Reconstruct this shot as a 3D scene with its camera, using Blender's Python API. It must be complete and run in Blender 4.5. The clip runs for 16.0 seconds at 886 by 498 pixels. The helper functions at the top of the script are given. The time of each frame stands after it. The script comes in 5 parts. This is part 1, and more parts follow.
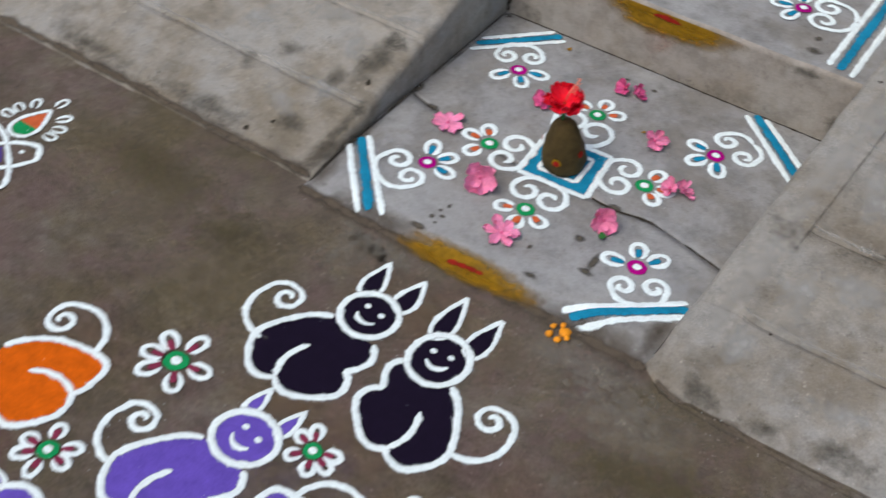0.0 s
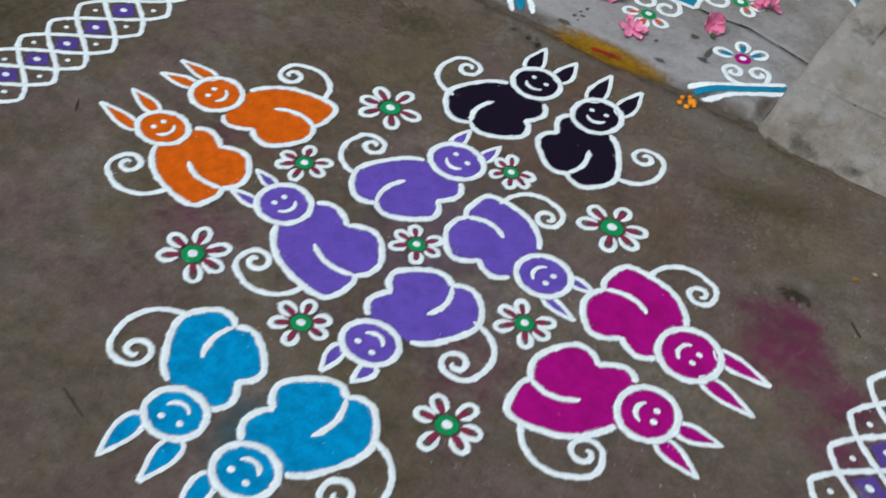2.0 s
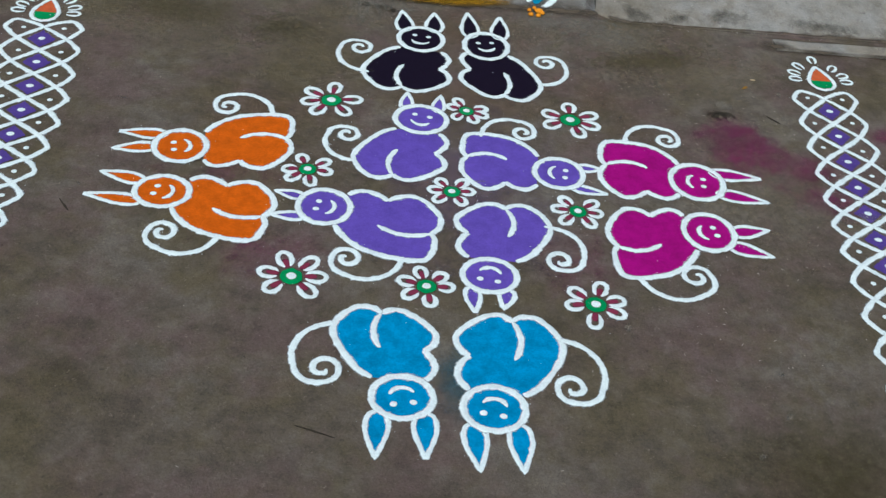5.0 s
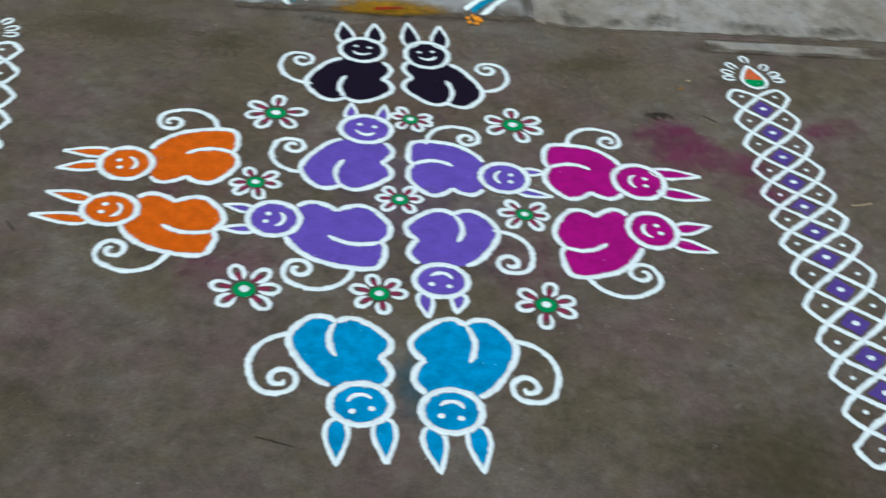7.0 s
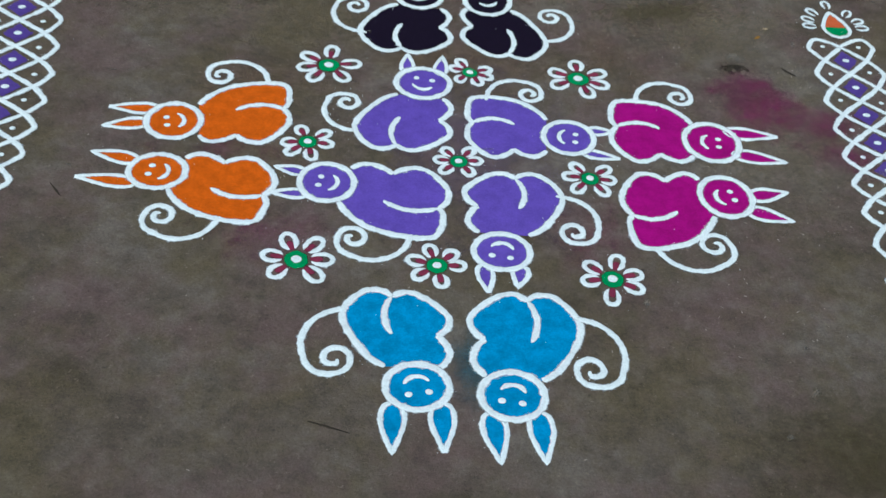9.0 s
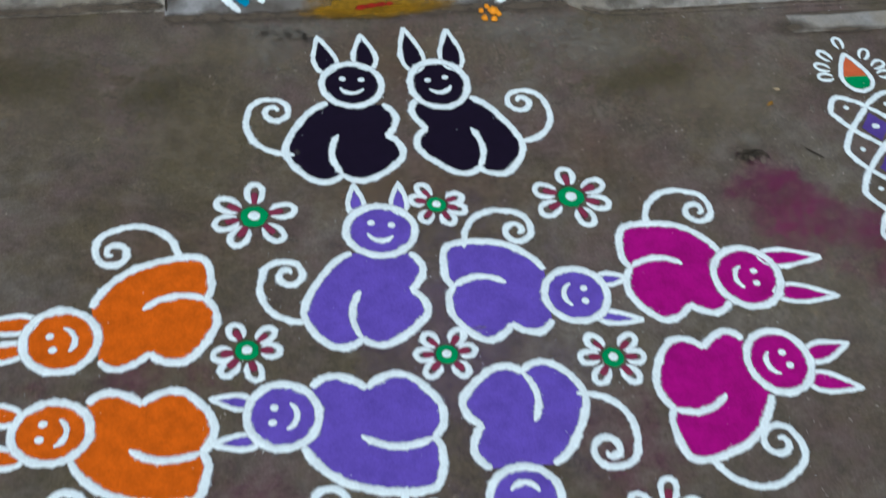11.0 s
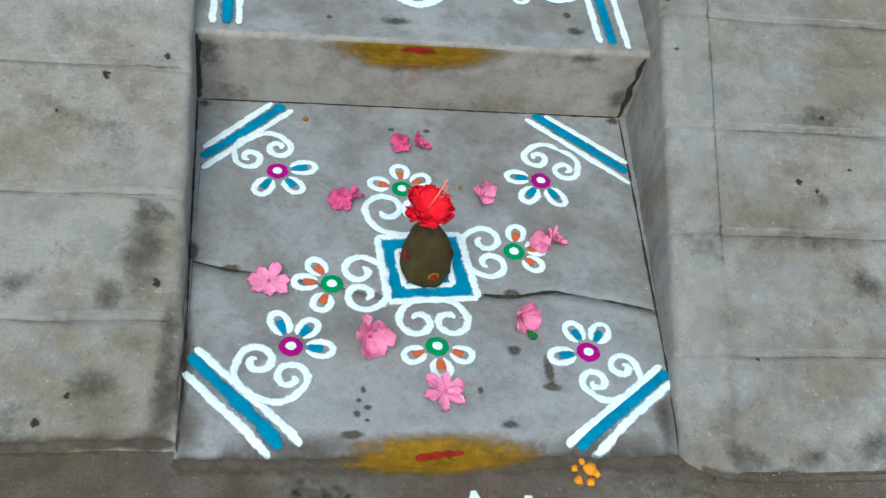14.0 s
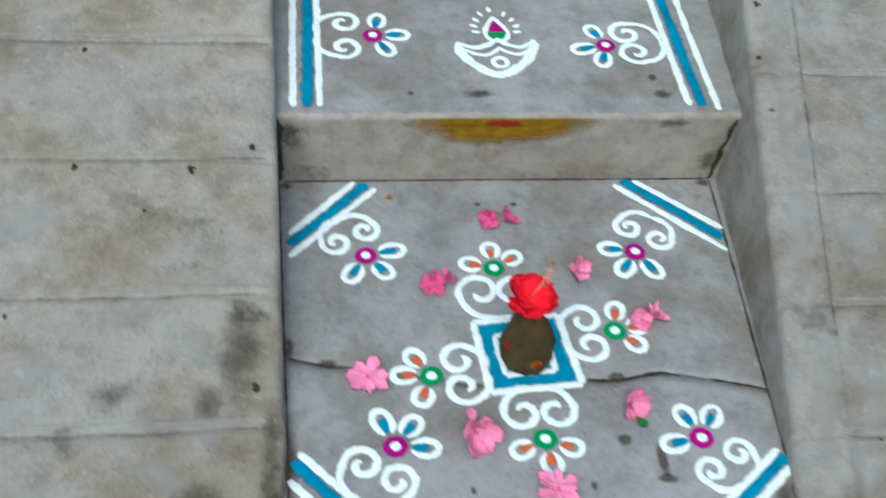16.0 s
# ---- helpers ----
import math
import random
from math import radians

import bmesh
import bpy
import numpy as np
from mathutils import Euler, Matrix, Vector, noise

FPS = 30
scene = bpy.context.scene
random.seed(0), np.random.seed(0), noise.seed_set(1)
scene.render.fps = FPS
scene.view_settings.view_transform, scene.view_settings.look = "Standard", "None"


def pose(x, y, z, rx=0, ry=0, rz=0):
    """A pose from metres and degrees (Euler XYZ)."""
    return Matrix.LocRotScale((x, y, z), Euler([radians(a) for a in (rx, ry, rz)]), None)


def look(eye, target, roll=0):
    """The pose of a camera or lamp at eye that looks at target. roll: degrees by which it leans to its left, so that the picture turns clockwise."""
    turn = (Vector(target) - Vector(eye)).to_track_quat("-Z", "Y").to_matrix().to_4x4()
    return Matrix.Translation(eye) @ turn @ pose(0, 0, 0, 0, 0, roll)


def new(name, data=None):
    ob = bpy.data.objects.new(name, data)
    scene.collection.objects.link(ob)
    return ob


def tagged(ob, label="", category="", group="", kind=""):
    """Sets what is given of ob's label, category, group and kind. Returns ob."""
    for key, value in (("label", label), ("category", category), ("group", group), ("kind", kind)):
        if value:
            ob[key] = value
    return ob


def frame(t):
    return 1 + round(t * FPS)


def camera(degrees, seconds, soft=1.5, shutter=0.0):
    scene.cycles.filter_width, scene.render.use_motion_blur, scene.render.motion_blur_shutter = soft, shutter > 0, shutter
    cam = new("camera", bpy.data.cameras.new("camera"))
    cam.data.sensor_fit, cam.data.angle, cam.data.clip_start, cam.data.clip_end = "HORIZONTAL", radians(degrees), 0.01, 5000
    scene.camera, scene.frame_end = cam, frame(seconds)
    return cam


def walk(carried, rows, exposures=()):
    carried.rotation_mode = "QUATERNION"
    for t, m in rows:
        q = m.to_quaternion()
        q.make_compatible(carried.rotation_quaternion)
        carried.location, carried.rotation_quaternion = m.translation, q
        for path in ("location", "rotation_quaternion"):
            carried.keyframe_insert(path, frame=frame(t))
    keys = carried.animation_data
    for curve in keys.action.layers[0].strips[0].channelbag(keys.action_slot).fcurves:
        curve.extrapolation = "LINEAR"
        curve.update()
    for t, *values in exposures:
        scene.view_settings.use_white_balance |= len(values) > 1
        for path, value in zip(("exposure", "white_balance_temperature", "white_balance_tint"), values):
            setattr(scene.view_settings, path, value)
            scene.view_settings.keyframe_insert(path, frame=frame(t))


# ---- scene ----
from mathutils import geometry

cam = camera(43.7, 16.0, soft=1.25, shutter=0.45)
PATH = [
    (0, (0.996, -1.49, 1.531), (0.236, -0.286, 0.126), 3.7),
    (0.5, (0.975, -1.685, 1.56), (0.203, -0.489, 0.155), 7.0),
    (1, (0.877, -1.852, 1.534), (0.278, -0.657, 0.046), 7.7),
    (1.5, (0.895, -2.069, 1.538), (0.282, -0.828, 0.095), 9.3),
    (2, (0.94, -2.292, 1.561), (0.323, -1.065, 0.108), 9.2),
    (2.5, (0.822, -2.454, 1.533), (0.334, -1.13, 0.115), 10.3),
    (3, (0.631, -2.653, 1.534), (0.312, -1.274, 0.121), 8.6),
    (3.2, (0.575, -2.714, 1.524), (0.293, -1.302, 0.136), 8.8),
    (5.3, (0.038, -2.81, 1.494), (0.198, -1.341, 0.146), 7.0),
    (5.5, (0.046, -2.81, 1.5), (0.202, -1.342, 0.151), 6.7),
    (6, (0.062, -2.832, 1.506), (0.266, -1.354, 0.174), 6.8),
    (6.5, (0.06, -2.827, 1.5), (0.375, -1.368, 0.169), 7.8),
    (7, (0.037, -2.833, 1.507), (0.28, -1.355, 0.182), 7.8),
    (7.5, (-0.005, -2.858, 1.508), (0.05, -1.357, 0.187), 6.7),
    (8, (0.015, -2.862, 1.513), (0.027, -1.363, 0.189), 5.5),
    (8.2, (0.022, -2.855, 1.513), (0.09, -1.361, 0.185), 6.0),
    (10.3, (0.019, -2.127, 1.494), (0.236, -0.971, -0.123), 7.2),
    (10.5, (-0.038, -2.04, 1.493), (0.214, -0.865, -0.106), 6.5),
    (11, (-0.11, -1.841, 1.505), (0.289, -0.722, -0.104), 11.2),
    (11.5, (-0.069, -1.674, 1.478), (0.236, -0.541, -0.141), 10.1),
    (12, (-0.055, -1.501, 1.5), (0.276, -0.389, -0.129), 12.0),
    (12.3, (-0.101, -1.387, 1.487), (0.326, -0.19, -0.058), 13.0),
    (12.5, (-0.129, -1.324, 1.495), (0.247, -0.125, -0.061), 10.4),
    (13, (-0.111, -1.191, 1.487), (0.283, 0.022, -0.053), 12.6),
    (13.5, (-0.064, -1.093, 1.499), (0.285, 0.212, 0.024), 12.4),
    (14, (-0.05, -1.08, 1.497), (0.276, 0.223, 0.015), 11.9),
    (14.5, (-0.033, -1.074, 1.503), (0.279, 0.236, 0.024), 9.1),
    (15, (-0.068, -1.071, 1.509), (0.245, 0.236, 0.028), 9.4),
    (15.5, (-0.093, -1.053, 1.518), (0.212, 0.257, 0.038), 10.8),
    (16, (-0.151, -0.927, 1.528), (0.116, 0.391, 0.048), 7.6),
]
EXPOSURES = [(0.0, 0.08, 6500, 10), (1.5, -0.04, 6400, 8), (3.0, -0.11, 6300, 6), (5.5, -0.04, 6150, 2), (7.5, 0.0, 6060, 0), (10.5, -0.15, 5880, 3), (11.5, -0.02, 6000, 2), (12.5, 0.17, 5870, -4), (14.5, 0.33, 5900, -2), (16.0, 0.3, 5950, -1)]
walk(cam, [(t, look(eye, target, roll)) for t, eye, target, roll in PATH], EXPOSURES)

# ---- light: open shade under a bright overcast sky ----
world = bpy.data.worlds.new("overcast_sky")
world.use_nodes = True
scene.world = world
wn = world.node_tree.nodes
sky = wn.new("ShaderNodeTexSky")
sky.sky_type, sky.sun_disc = "NISHITA", False
sky.sun_elevation, sky.sun_rotation = radians(58), radians(200)
sky.air_density, sky.dust_density = 1.0, 3.0
wn["Background"].inputs["Strength"].default_value = 0.145
world.node_tree.links.new(sky.outputs[0], wn["Background"].inputs["Color"])
sun = new("sun", bpy.data.lights.new("sun", "SUN"))
sun.data.energy, sun.data.angle, sun.data.color = 1.45, radians(35), (1.0, 0.96, 0.9)
sun.matrix_world = look((-1.2, -3.2, 5.4), (0, 0, 0))


# ---- materials ----
def node_material(name):
    m = bpy.data.materials.new(name)
    m.use_nodes = True
    return m, m.node_tree.nodes, m.node_tree.links


def noise_node(nodes, links, pos, scale, detail=4.0, rough=0.55):
    n = nodes.new("ShaderNodeTexNoise")
    n.inputs["Scale"].default_value, n.inputs["Detail"].default_value = scale, detail
    n.inputs["Roughness"].default_value = rough
    links.new(pos, n.inputs["Vector"])
    return n.outputs["Fac"]


def ramp_node(nodes, links, fac, stops):
    r = nodes.new("ShaderNodeValToRGB")
    links.new(fac, r.inputs["Fac"])
    e = r.color_ramp.elements
    while len(e) < len(stops):
        e.new(0.5)
    for k, (p, c) in zip(e, stops):
        k.position, k.color = p, (*c, 1) if len(c) == 3 else c
    return r.outputs["Color"]


def mix_node(nodes, links, fac, a, b, blend="MIX"):
    m = nodes.new("ShaderNodeMix")
    m.data_type, m.blend_type = "RGBA", blend
    for value, socket in ((fac, m.inputs[0]), (a, m.inputs[6]), (b, m.inputs[7])):
        if isinstance(value, (int, float)):
            socket.default_value = value
        elif isinstance(value, tuple):
            socket.default_value = (*value, 1)
        else:
            links.new(value, socket)
    return m.outputs[2]


def grey(v):
    return (v, v, v)


def concrete(name, tones, grime, grain=0.35, bump=0.5, pits=0.5, rough=0.9, stretch=(1, 1, 1), broad=2.2, tint=None, flecks=0.38, sharp=1.0, worn=0.74, swirl=0.0):
    """Weathered cement: three tones in broad clouds, a grime tint in blotches, fine sand grain and pits."""
    m, nodes, links = node_material(name)
    b = nodes["Principled BSDF"]
    geo = nodes.new("ShaderNodeNewGeometry")
    mapping = nodes.new("ShaderNodeMapping")
    mapping.inputs["Scale"].default_value = stretch
    links.new(geo.outputs["Position"], mapping.inputs["Vector"])
    pos = mapping.outputs[0]
    cloud = noise_node(nodes, links, pos, broad, 6, 0.62)
    col = ramp_node(nodes, links, cloud, [(0.5 - 0.18 / sharp, tones[0]), (0.5, tones[1]), (0.5 + 0.18 / sharp, tones[2])])
    blotch = ramp_node(nodes, links, noise_node(nodes, links, pos, broad * 4.1, 7, 0.68), [(0.47 + 0.02 * (sharp - 1), grey(0)), (0.47 + 0.25 / sharp, grey(1))])
    strength = nodes.new("ShaderNodeMath")
    strength.operation = "MULTIPLY"
    strength.inputs[1].default_value = 0.65
    links.new(blotch, strength.inputs[0])
    col = mix_node(nodes, links, strength.outputs[0], col, grime)
    if tint is not None:
        where = ramp_node(nodes, links, noise_node(nodes, links, pos, broad * 1.7, 5, 0.7), [(0.46, grey(0)), (0.46 + 0.2 / sharp, grey(0.75))])
        col = mix_node(nodes, links, where, col, tint)
        veil = ramp_node(nodes, links, noise_node(nodes, links, pos, broad * 0.9, 5, 0.7), [(0.5 - 0.14 / sharp, grey(0.7)), (0.5, grey(0))])
        col = mix_node(nodes, links, veil, col, grime)
    sand = ramp_node(nodes, links, noise_node(nodes, links, pos, 210, 5, 0.75), [(0.3, grey(1 - grain)), (0.7, grey(1 + 0 * grain))])
    col = mix_node(nodes, links, 0.85, col, sand, "MULTIPLY")
    patchy = ramp_node(nodes, links, noise_node(nodes, links, pos, 17, 7, 0.72), [(0.55 - 0.21 / sharp, grey(worn)), (0.55, grey(1))])
    if swirl:
        rub = noise_node(nodes, links, pos, 23, 6, 0.6)
        rub.node.inputs["Distortion"].default_value = 0.3
        col = mix_node(nodes, links, ramp_node(nodes, links, rub, [(0.5, grey(0)), (0.72, grey(swirl))]), col, tuple(min(1, 1.5 * v) for v in tones[2]))
    col = mix_node(nodes, links, 0.9, col, patchy, "MULTIPLY")
    speck = ramp_node(nodes, links, noise_node(nodes, links, pos, 46, 6, 0.8), [(0.30, grey(1 - pits)), (0.42, grey(1))])
    col = mix_node(nodes, links, 0.8, col, speck, "MULTIPLY")
    pale = ramp_node(nodes, links, noise_node(nodes, links, pos, 70, 6, 0.82), [(0.62 - 0.1 * (flecks - 0.38), grey(0)), (0.72, grey(flecks))])
    col = mix_node(nodes, links, pale, col, tuple(min(1, 1.9 * v) for v in tones[1]))
    links.new(col, b.inputs["Base Color"])
    b.inputs["Roughness"].default_value = rough
    b.inputs["Specular IOR Level"].default_value = 0.25
    bm_ = nodes.new("ShaderNodeBump")
    bm_.inputs["Strength"].default_value, bm_.inputs["Distance"].default_value = bump, 0.004
    links.new(noise_node(nodes, links, pos, 90, 8, 0.75), bm_.inputs["Height"])
    links.new(bm_.outputs[0], b.inputs["Normal"])
    return m


def powder(name, colour, dark=0.78, ragged=1.1, thin=0.0, gain=2.2, grain=320, rough=0.95, cloud=38):
    """Strewn powder. The attribute cover says how thickly it lies; grains break up the thin rim."""
    m, nodes, links = node_material(name)
    b = nodes["Principled BSDF"]
    geo = nodes.new("ShaderNodeNewGeometry")
    pos = geo.outputs["Position"]
    fine = noise_node(nodes, links, pos, grain, 4, 0.7)
    mid = noise_node(nodes, links, pos, cloud, 6, 0.68)
    shade = ramp_node(nodes, links, mid, [(0.3, tuple(dark * v for v in colour)), (0.62, colour)])
    sand = ramp_node(nodes, links, fine, [(0.3, grey(0.72)), (0.62, grey(1))])
    links.new(mix_node(nodes, links, 0.8, shade, sand, "MULTIPLY"), b.inputs["Base Color"])
    b.inputs["Roughness"].default_value, b.inputs["Specular IOR Level"].default_value = rough, 0.1
    bump = nodes.new("ShaderNodeBump")
    bump.inputs["Strength"].default_value, bump.inputs["Distance"].default_value = 0.5, 0.0015
    links.new(fine, bump.inputs["Height"])
    links.new(bump.outputs[0], b.inputs["Normal"])
    cover = nodes.new("ShaderNodeAttribute")
    cover.attribute_name = "cover"
    both = nodes.new("ShaderNodeMath")
    both.operation = "ADD"
    links.new(noise_node(nodes, links, pos, grain * 0.42, 6, 0.75), both.inputs[0])
    links.new(mid, both.inputs[1])
    jitter = nodes.new("ShaderNodeMath")
    jitter.operation = "MULTIPLY_ADD"
    jitter.inputs[1].default_value, jitter.inputs[2].default_value = ragged, -ragged - thin
    links.new(both.outputs[0], jitter.inputs[0])
    total = nodes.new("ShaderNodeMath")
    links.new(jitter.outputs[0], total.inputs[0])
    links.new(cover.outputs["Fac"], total.inputs[1])
    alpha = nodes.new("ShaderNodeMath")
    alpha.operation, alpha.use_clamp = "MULTIPLY", True
    alpha.inputs[1].default_value = gain
    links.new(total.outputs[0], alpha.inputs[0])
    clear = nodes.new("ShaderNodeBsdfTransparent")
    mixer = nodes.new("ShaderNodeMixShader")
    links.new(alpha.outputs[0], mixer.inputs[0])
    links.new(clear.outputs[0], mixer.inputs[1])
    links.new(b.outputs[0], mixer.inputs[2])
    links.new(mixer.outputs[0], nodes["Material Output"].inputs["Surface"])
    return m


def plain(name, colour, spread=0.25, scale=30, rough=0.6, bump=0.2, spec=0.3, sss=0.0):
    m, nodes, links = node_material(name)
    b = nodes["Principled BSDF"]
    tex = nodes.new("ShaderNodeTexCoord")
    fac = noise_node(nodes, links, tex.outputs["Object"], scale, 6, 0.65)
    links.new(ramp_node(nodes, links, fac, [(0.3, tuple((1 - spread) * v for v in colour)), (0.7, tuple(min(1, (1 + spread) * v) for v in colour))]), b.inputs["Base Color"])
    b.inputs["Roughness"].default_value, b.inputs["Specular IOR Level"].default_value = rough, spec
    if sss:
        b.inputs["Subsurface Weight"].default_value, b.inputs["Subsurface Scale"].default_value = sss, 0.004
    bump_ = nodes.new("ShaderNodeBump")
    bump_.inputs["Strength"].default_value, bump_.inputs["Distance"].default_value = bump, 0.003
    links.new(noise_node(nodes, links, tex.outputs["Object"], scale * 5, 6, 0.7), bump_.inputs["Height"])
    links.new(bump_.outputs[0], b.inputs["Normal"])
    return m


GROUND = concrete("brown_worn_cement", [(0.100, 0.079, 0.053), (0.142, 0.116, 0.088), (0.205, 0.178, 0.146)], (0.128, 0.104, 0.055), 0.42, 1.0, 0.5, broad=2.7, tint=(0.160, 0.108, 0.098), flecks=0.7, sharp=1.25, worn=0.70, swirl=0.16)
RAMP = concrete("grey_ramp_cement", [(0.268, 0.239, 0.192), (0.350, 0.321, 0.270), (0.415, 0.388, 0.338)], (0.210, 0.176, 0.124), 0.3, 0.8, 0.5, broad=2.6, tint=(0.345, 0.340, 0.318), flecks=0.6, sharp=1.2)
# right ramp: cement like RAMP in darker tones
RAMP_DARKER = concrete("darker_ramp_cement", [(0.245, 0.222, 0.184), (0.322, 0.300, 0.258), (0.378, 0.360, 0.325)], (0.205, 0.172, 0.125), 0.3, 0.8, 0.5, broad=2.9, tint=(0.342, 0.338, 0.318), flecks=0.6, sharp=1.2)
SLAB = concrete("bluish_grey_slab_cement", [(0.236, 0.231, 0.222), (0.290, 0.289, 0.284), (0.340, 0.343, 0.342)], (0.222, 0.206, 0.178), 0.22, 0.55, 0.35, broad=3.4, tint=(0.362, 0.368, 0.362), sharp=1.15)
# riser tones raised above SLAB: extra light on the front face, put into the colour
RISER = concrete("warm_grey_lightened_riser", [(0.315, 0.280, 0.236), (0.385, 0.350, 0.304), (0.430, 0.398, 0.356)], (0.300, 0.256, 0.200), 0.22, 0.6, 0.35, broad=3.0, tint=(0.355, 0.318, 0.278), sharp=1.4)
WALL = concrete("cream_wall_plaster", [(0.5, 0.47, 0.4), (0.56, 0.52, 0.45), (0.6, 0.57, 0.5)], (0.42, 0.38, 0.3), 0.1, 0.3, 0.2)
WHITE = powder("white_rice_powder", (0.83, 0.93, 0.93), 0.84, 1.0, 0.0, 2.1)
ORANGE = powder("orange_powder", (0.70, 0.125, 0.004), 0.72)
PURPLE = powder("violet_powder", (0.142, 0.086, 0.475), 0.72, cloud=24)
BLACK = powder("black_powder", (0.009, 0.005, 0.017))
CYAN = powder("sky_blue_powder", (0.003, 0.30, 0.61), 0.58, cloud=30)
MAGENTA = powder("magenta_powder", (0.40, 0.002, 0.210), 0.68, cloud=24)
GREEN = powder("green_powder", (0.01, 0.29, 0.09))
ROSE = powder("dark_rose_powder", (0.24, 0.035, 0.075))
BLUE = powder("bright_blue_powder", (0.011, 0.25, 0.42), 0.66, cloud=30)
RUST = powder("orange_red_powder", (0.62, 0.13, 0.045))
VIOLET = powder("deep_violet_powder", (0.10, 0.06, 0.29), thin=0.25)
TURMERIC = powder("turmeric_paste", (0.290, 0.158, 0.011), 0.55, 0.9, 0.0, 1.0, 60)
OCHRE = powder("bright_turmeric", (0.42, 0.215, 0.010), 0.65, 1.5, 0.25, 0.5, 90)
KUMKUM = powder("red_vermilion_powder", (0.34, 0.02, 0.012), 0.5, 1.7, 0.1, 1.6, 160)
DUST = powder("spilled_magenta_dust", (0.21, 0.020, 0.100), 0.8, 1.7, 0.15, 0.55, 60, cloud=14)
MOSS = powder("dark_damp_grime", (0.112, 0.103, 0.082), 0.7, 2.8, 0.3, 0.5, 90, cloud=20)
SOIL = powder("dark_soil_in_joint", (0.05, 0.042, 0.03), 0.6, 2.2, 0.15, 1.2, 70)
SPOT = powder("dark_damp_spot", (0.10, 0.09, 0.072), 0.8, 1.6, 0.1, 0.85, 210)
DIRT = powder("brown_yard_dirt", (0.118, 0.095, 0.070), 0.78, 0.7, 0.0, 0.8, 60)
SAND = powder("sandy_trodden_dust", (0.235, 0.190, 0.125), 0.7, 2.6, 0.1, 0.6, 110)
# PALE paints lit ridges on the ramps; FAINT paints groove shade and faint dirt
PALE = powder("pale_lit_ridge_paint", (0.45, 0.435, 0.40), 0.8, 2.8, 0.2, 0.34, 50)
FAINT = powder("faint_joint_shade_and_dirt", (0.12, 0.10, 0.075), 0.8, 2.8, 0.25, 0.4, 60)
CHALK = powder("pale_smeared_cement", (0.42, 0.42, 0.40), 0.8, 3.0, 0.25, 0.42, 60, cloud=20)
HAZE = powder("faint_white_dust", (0.62, 0.64, 0.66), 0.8, 2.0, 0.2, 0.34, 90, cloud=22)
GRIT = powder("coarse_grey_grit", (0.27, 0.245, 0.20), 0.6, 2.6, 0.2, 0.6, 150, cloud=60)
SCUFF = powder("pale_cement_scuff", (0.30, 0.27, 0.22), 0.7, 2.2, 0.3, 0.5, 60)
DUNG = plain("olive_brown_dung", (0.062, 0.042, 0.013), 0.35, 40, 0.8, 0.7, 0.2)
PINK = plain("pink_petal", (0.80, 0.235, 0.40), 0.34, 45, 0.55, 0.3, 0.3, 0.15)
DEEP_PINK = plain("deep_pink_petal", (0.66, 0.10, 0.27), 0.28, 60, 0.55, 0.3, 0.3, 0.15)
RED = plain("red_hibiscus_petal", (0.86, 0.008, 0.03), 0.2, 60, 0.55, 0.4, 0.2, 0.3)
STAMEN = plain("salmon_stamen", (0.8, 0.25, 0.16), 0.2, 60, 0.6, 0.2)
LEAF = plain("green_leaf", (0.02, 0.16, 0.035), 0.3, 50, 0.5, 0.2)
DULL = plain("dry_ochre_petal", (0.24, 0.12, 0.01), 0.3, 90, 0.7, 0.3)
MARIGOLD = plain("orange_marigold_petal", (0.74, 0.27, 0.006), 0.25, 90, 0.6, 0.2)


# ---- mesh helpers ----
def part(name, data, material, parent=None, label=""):
    """Links a mesh as one object, given in world metres, under its thing."""
    data.materials.append(material)
    ob = new(name, data)
    if parent is not None:
        ob.parent = parent
        base = parent.matrix_basis.translation.copy()
        if parent.parent is not None:
            base += parent.parent.matrix_basis.translation
        data.transform(Matrix.Translation(-base))
    return tagged(ob, label)


def thing(name, x, y, z, label, category, group="", kind=""):
    ob = new(name)
    ob.empty_display_size = 0.02
    ob.location = (x, y, z)
    ob.matrix_basis = pose(x, y, z)
    return tagged(ob, label, category, group, kind)


def mesh_of(verts, faces, cover=None, smooth=True):
    me = bpy.data.meshes.new("mesh")
    me.from_pydata([tuple(v) for v in verts], [], faces)
    if smooth:
        me.polygons.foreach_set("use_smooth", [True] * len(me.polygons))
    a = me.attributes.new("cover", "FLOAT", "POINT")
    a.data.foreach_set("value", [1.0] * len(verts) if cover is None else cover)
    me.update()
    return me


def beyond(p, q, r):
    """The point before p that keeps the bend of p, q, r."""
    m, d = (p + q) / 2, (q - p) / (np.linalg.norm(q - p) + 1e-9)
    return r - 2 * ((r - m) @ d) * d


def smooth_line(points, closed=False, step=0.004):
    """Even steps along a Catmull-Rom curve through the points."""
    p = [np.array(q[:2], float) for q in points]
    n = len(p)
    fine = []
    for i in range(n if closed else n - 1):
        a, b, c, d = (p[(i - 1) % n] if closed or i else beyond(p[0], p[1], p[min(2, n - 1)]) if n > 2 else 2 * p[0] - p[1], p[i], p[(i + 1) % n],
                      p[(i + 2) % n] if closed or i + 2 < n else beyond(p[-1], p[-2], p[-3]) if n > 2 else 2 * p[-1] - p[-2])
        for s in np.linspace(0, 1, 14, endpoint=False):
            fine.append(0.5 * (2 * b + (c - a) * s + (2 * a - 5 * b + 4 * c - d) * s * s + (3 * b - a - 3 * c + d) * s ** 3))
    fine.append(p[0] if closed else p[-1])
    return even(fine, step)


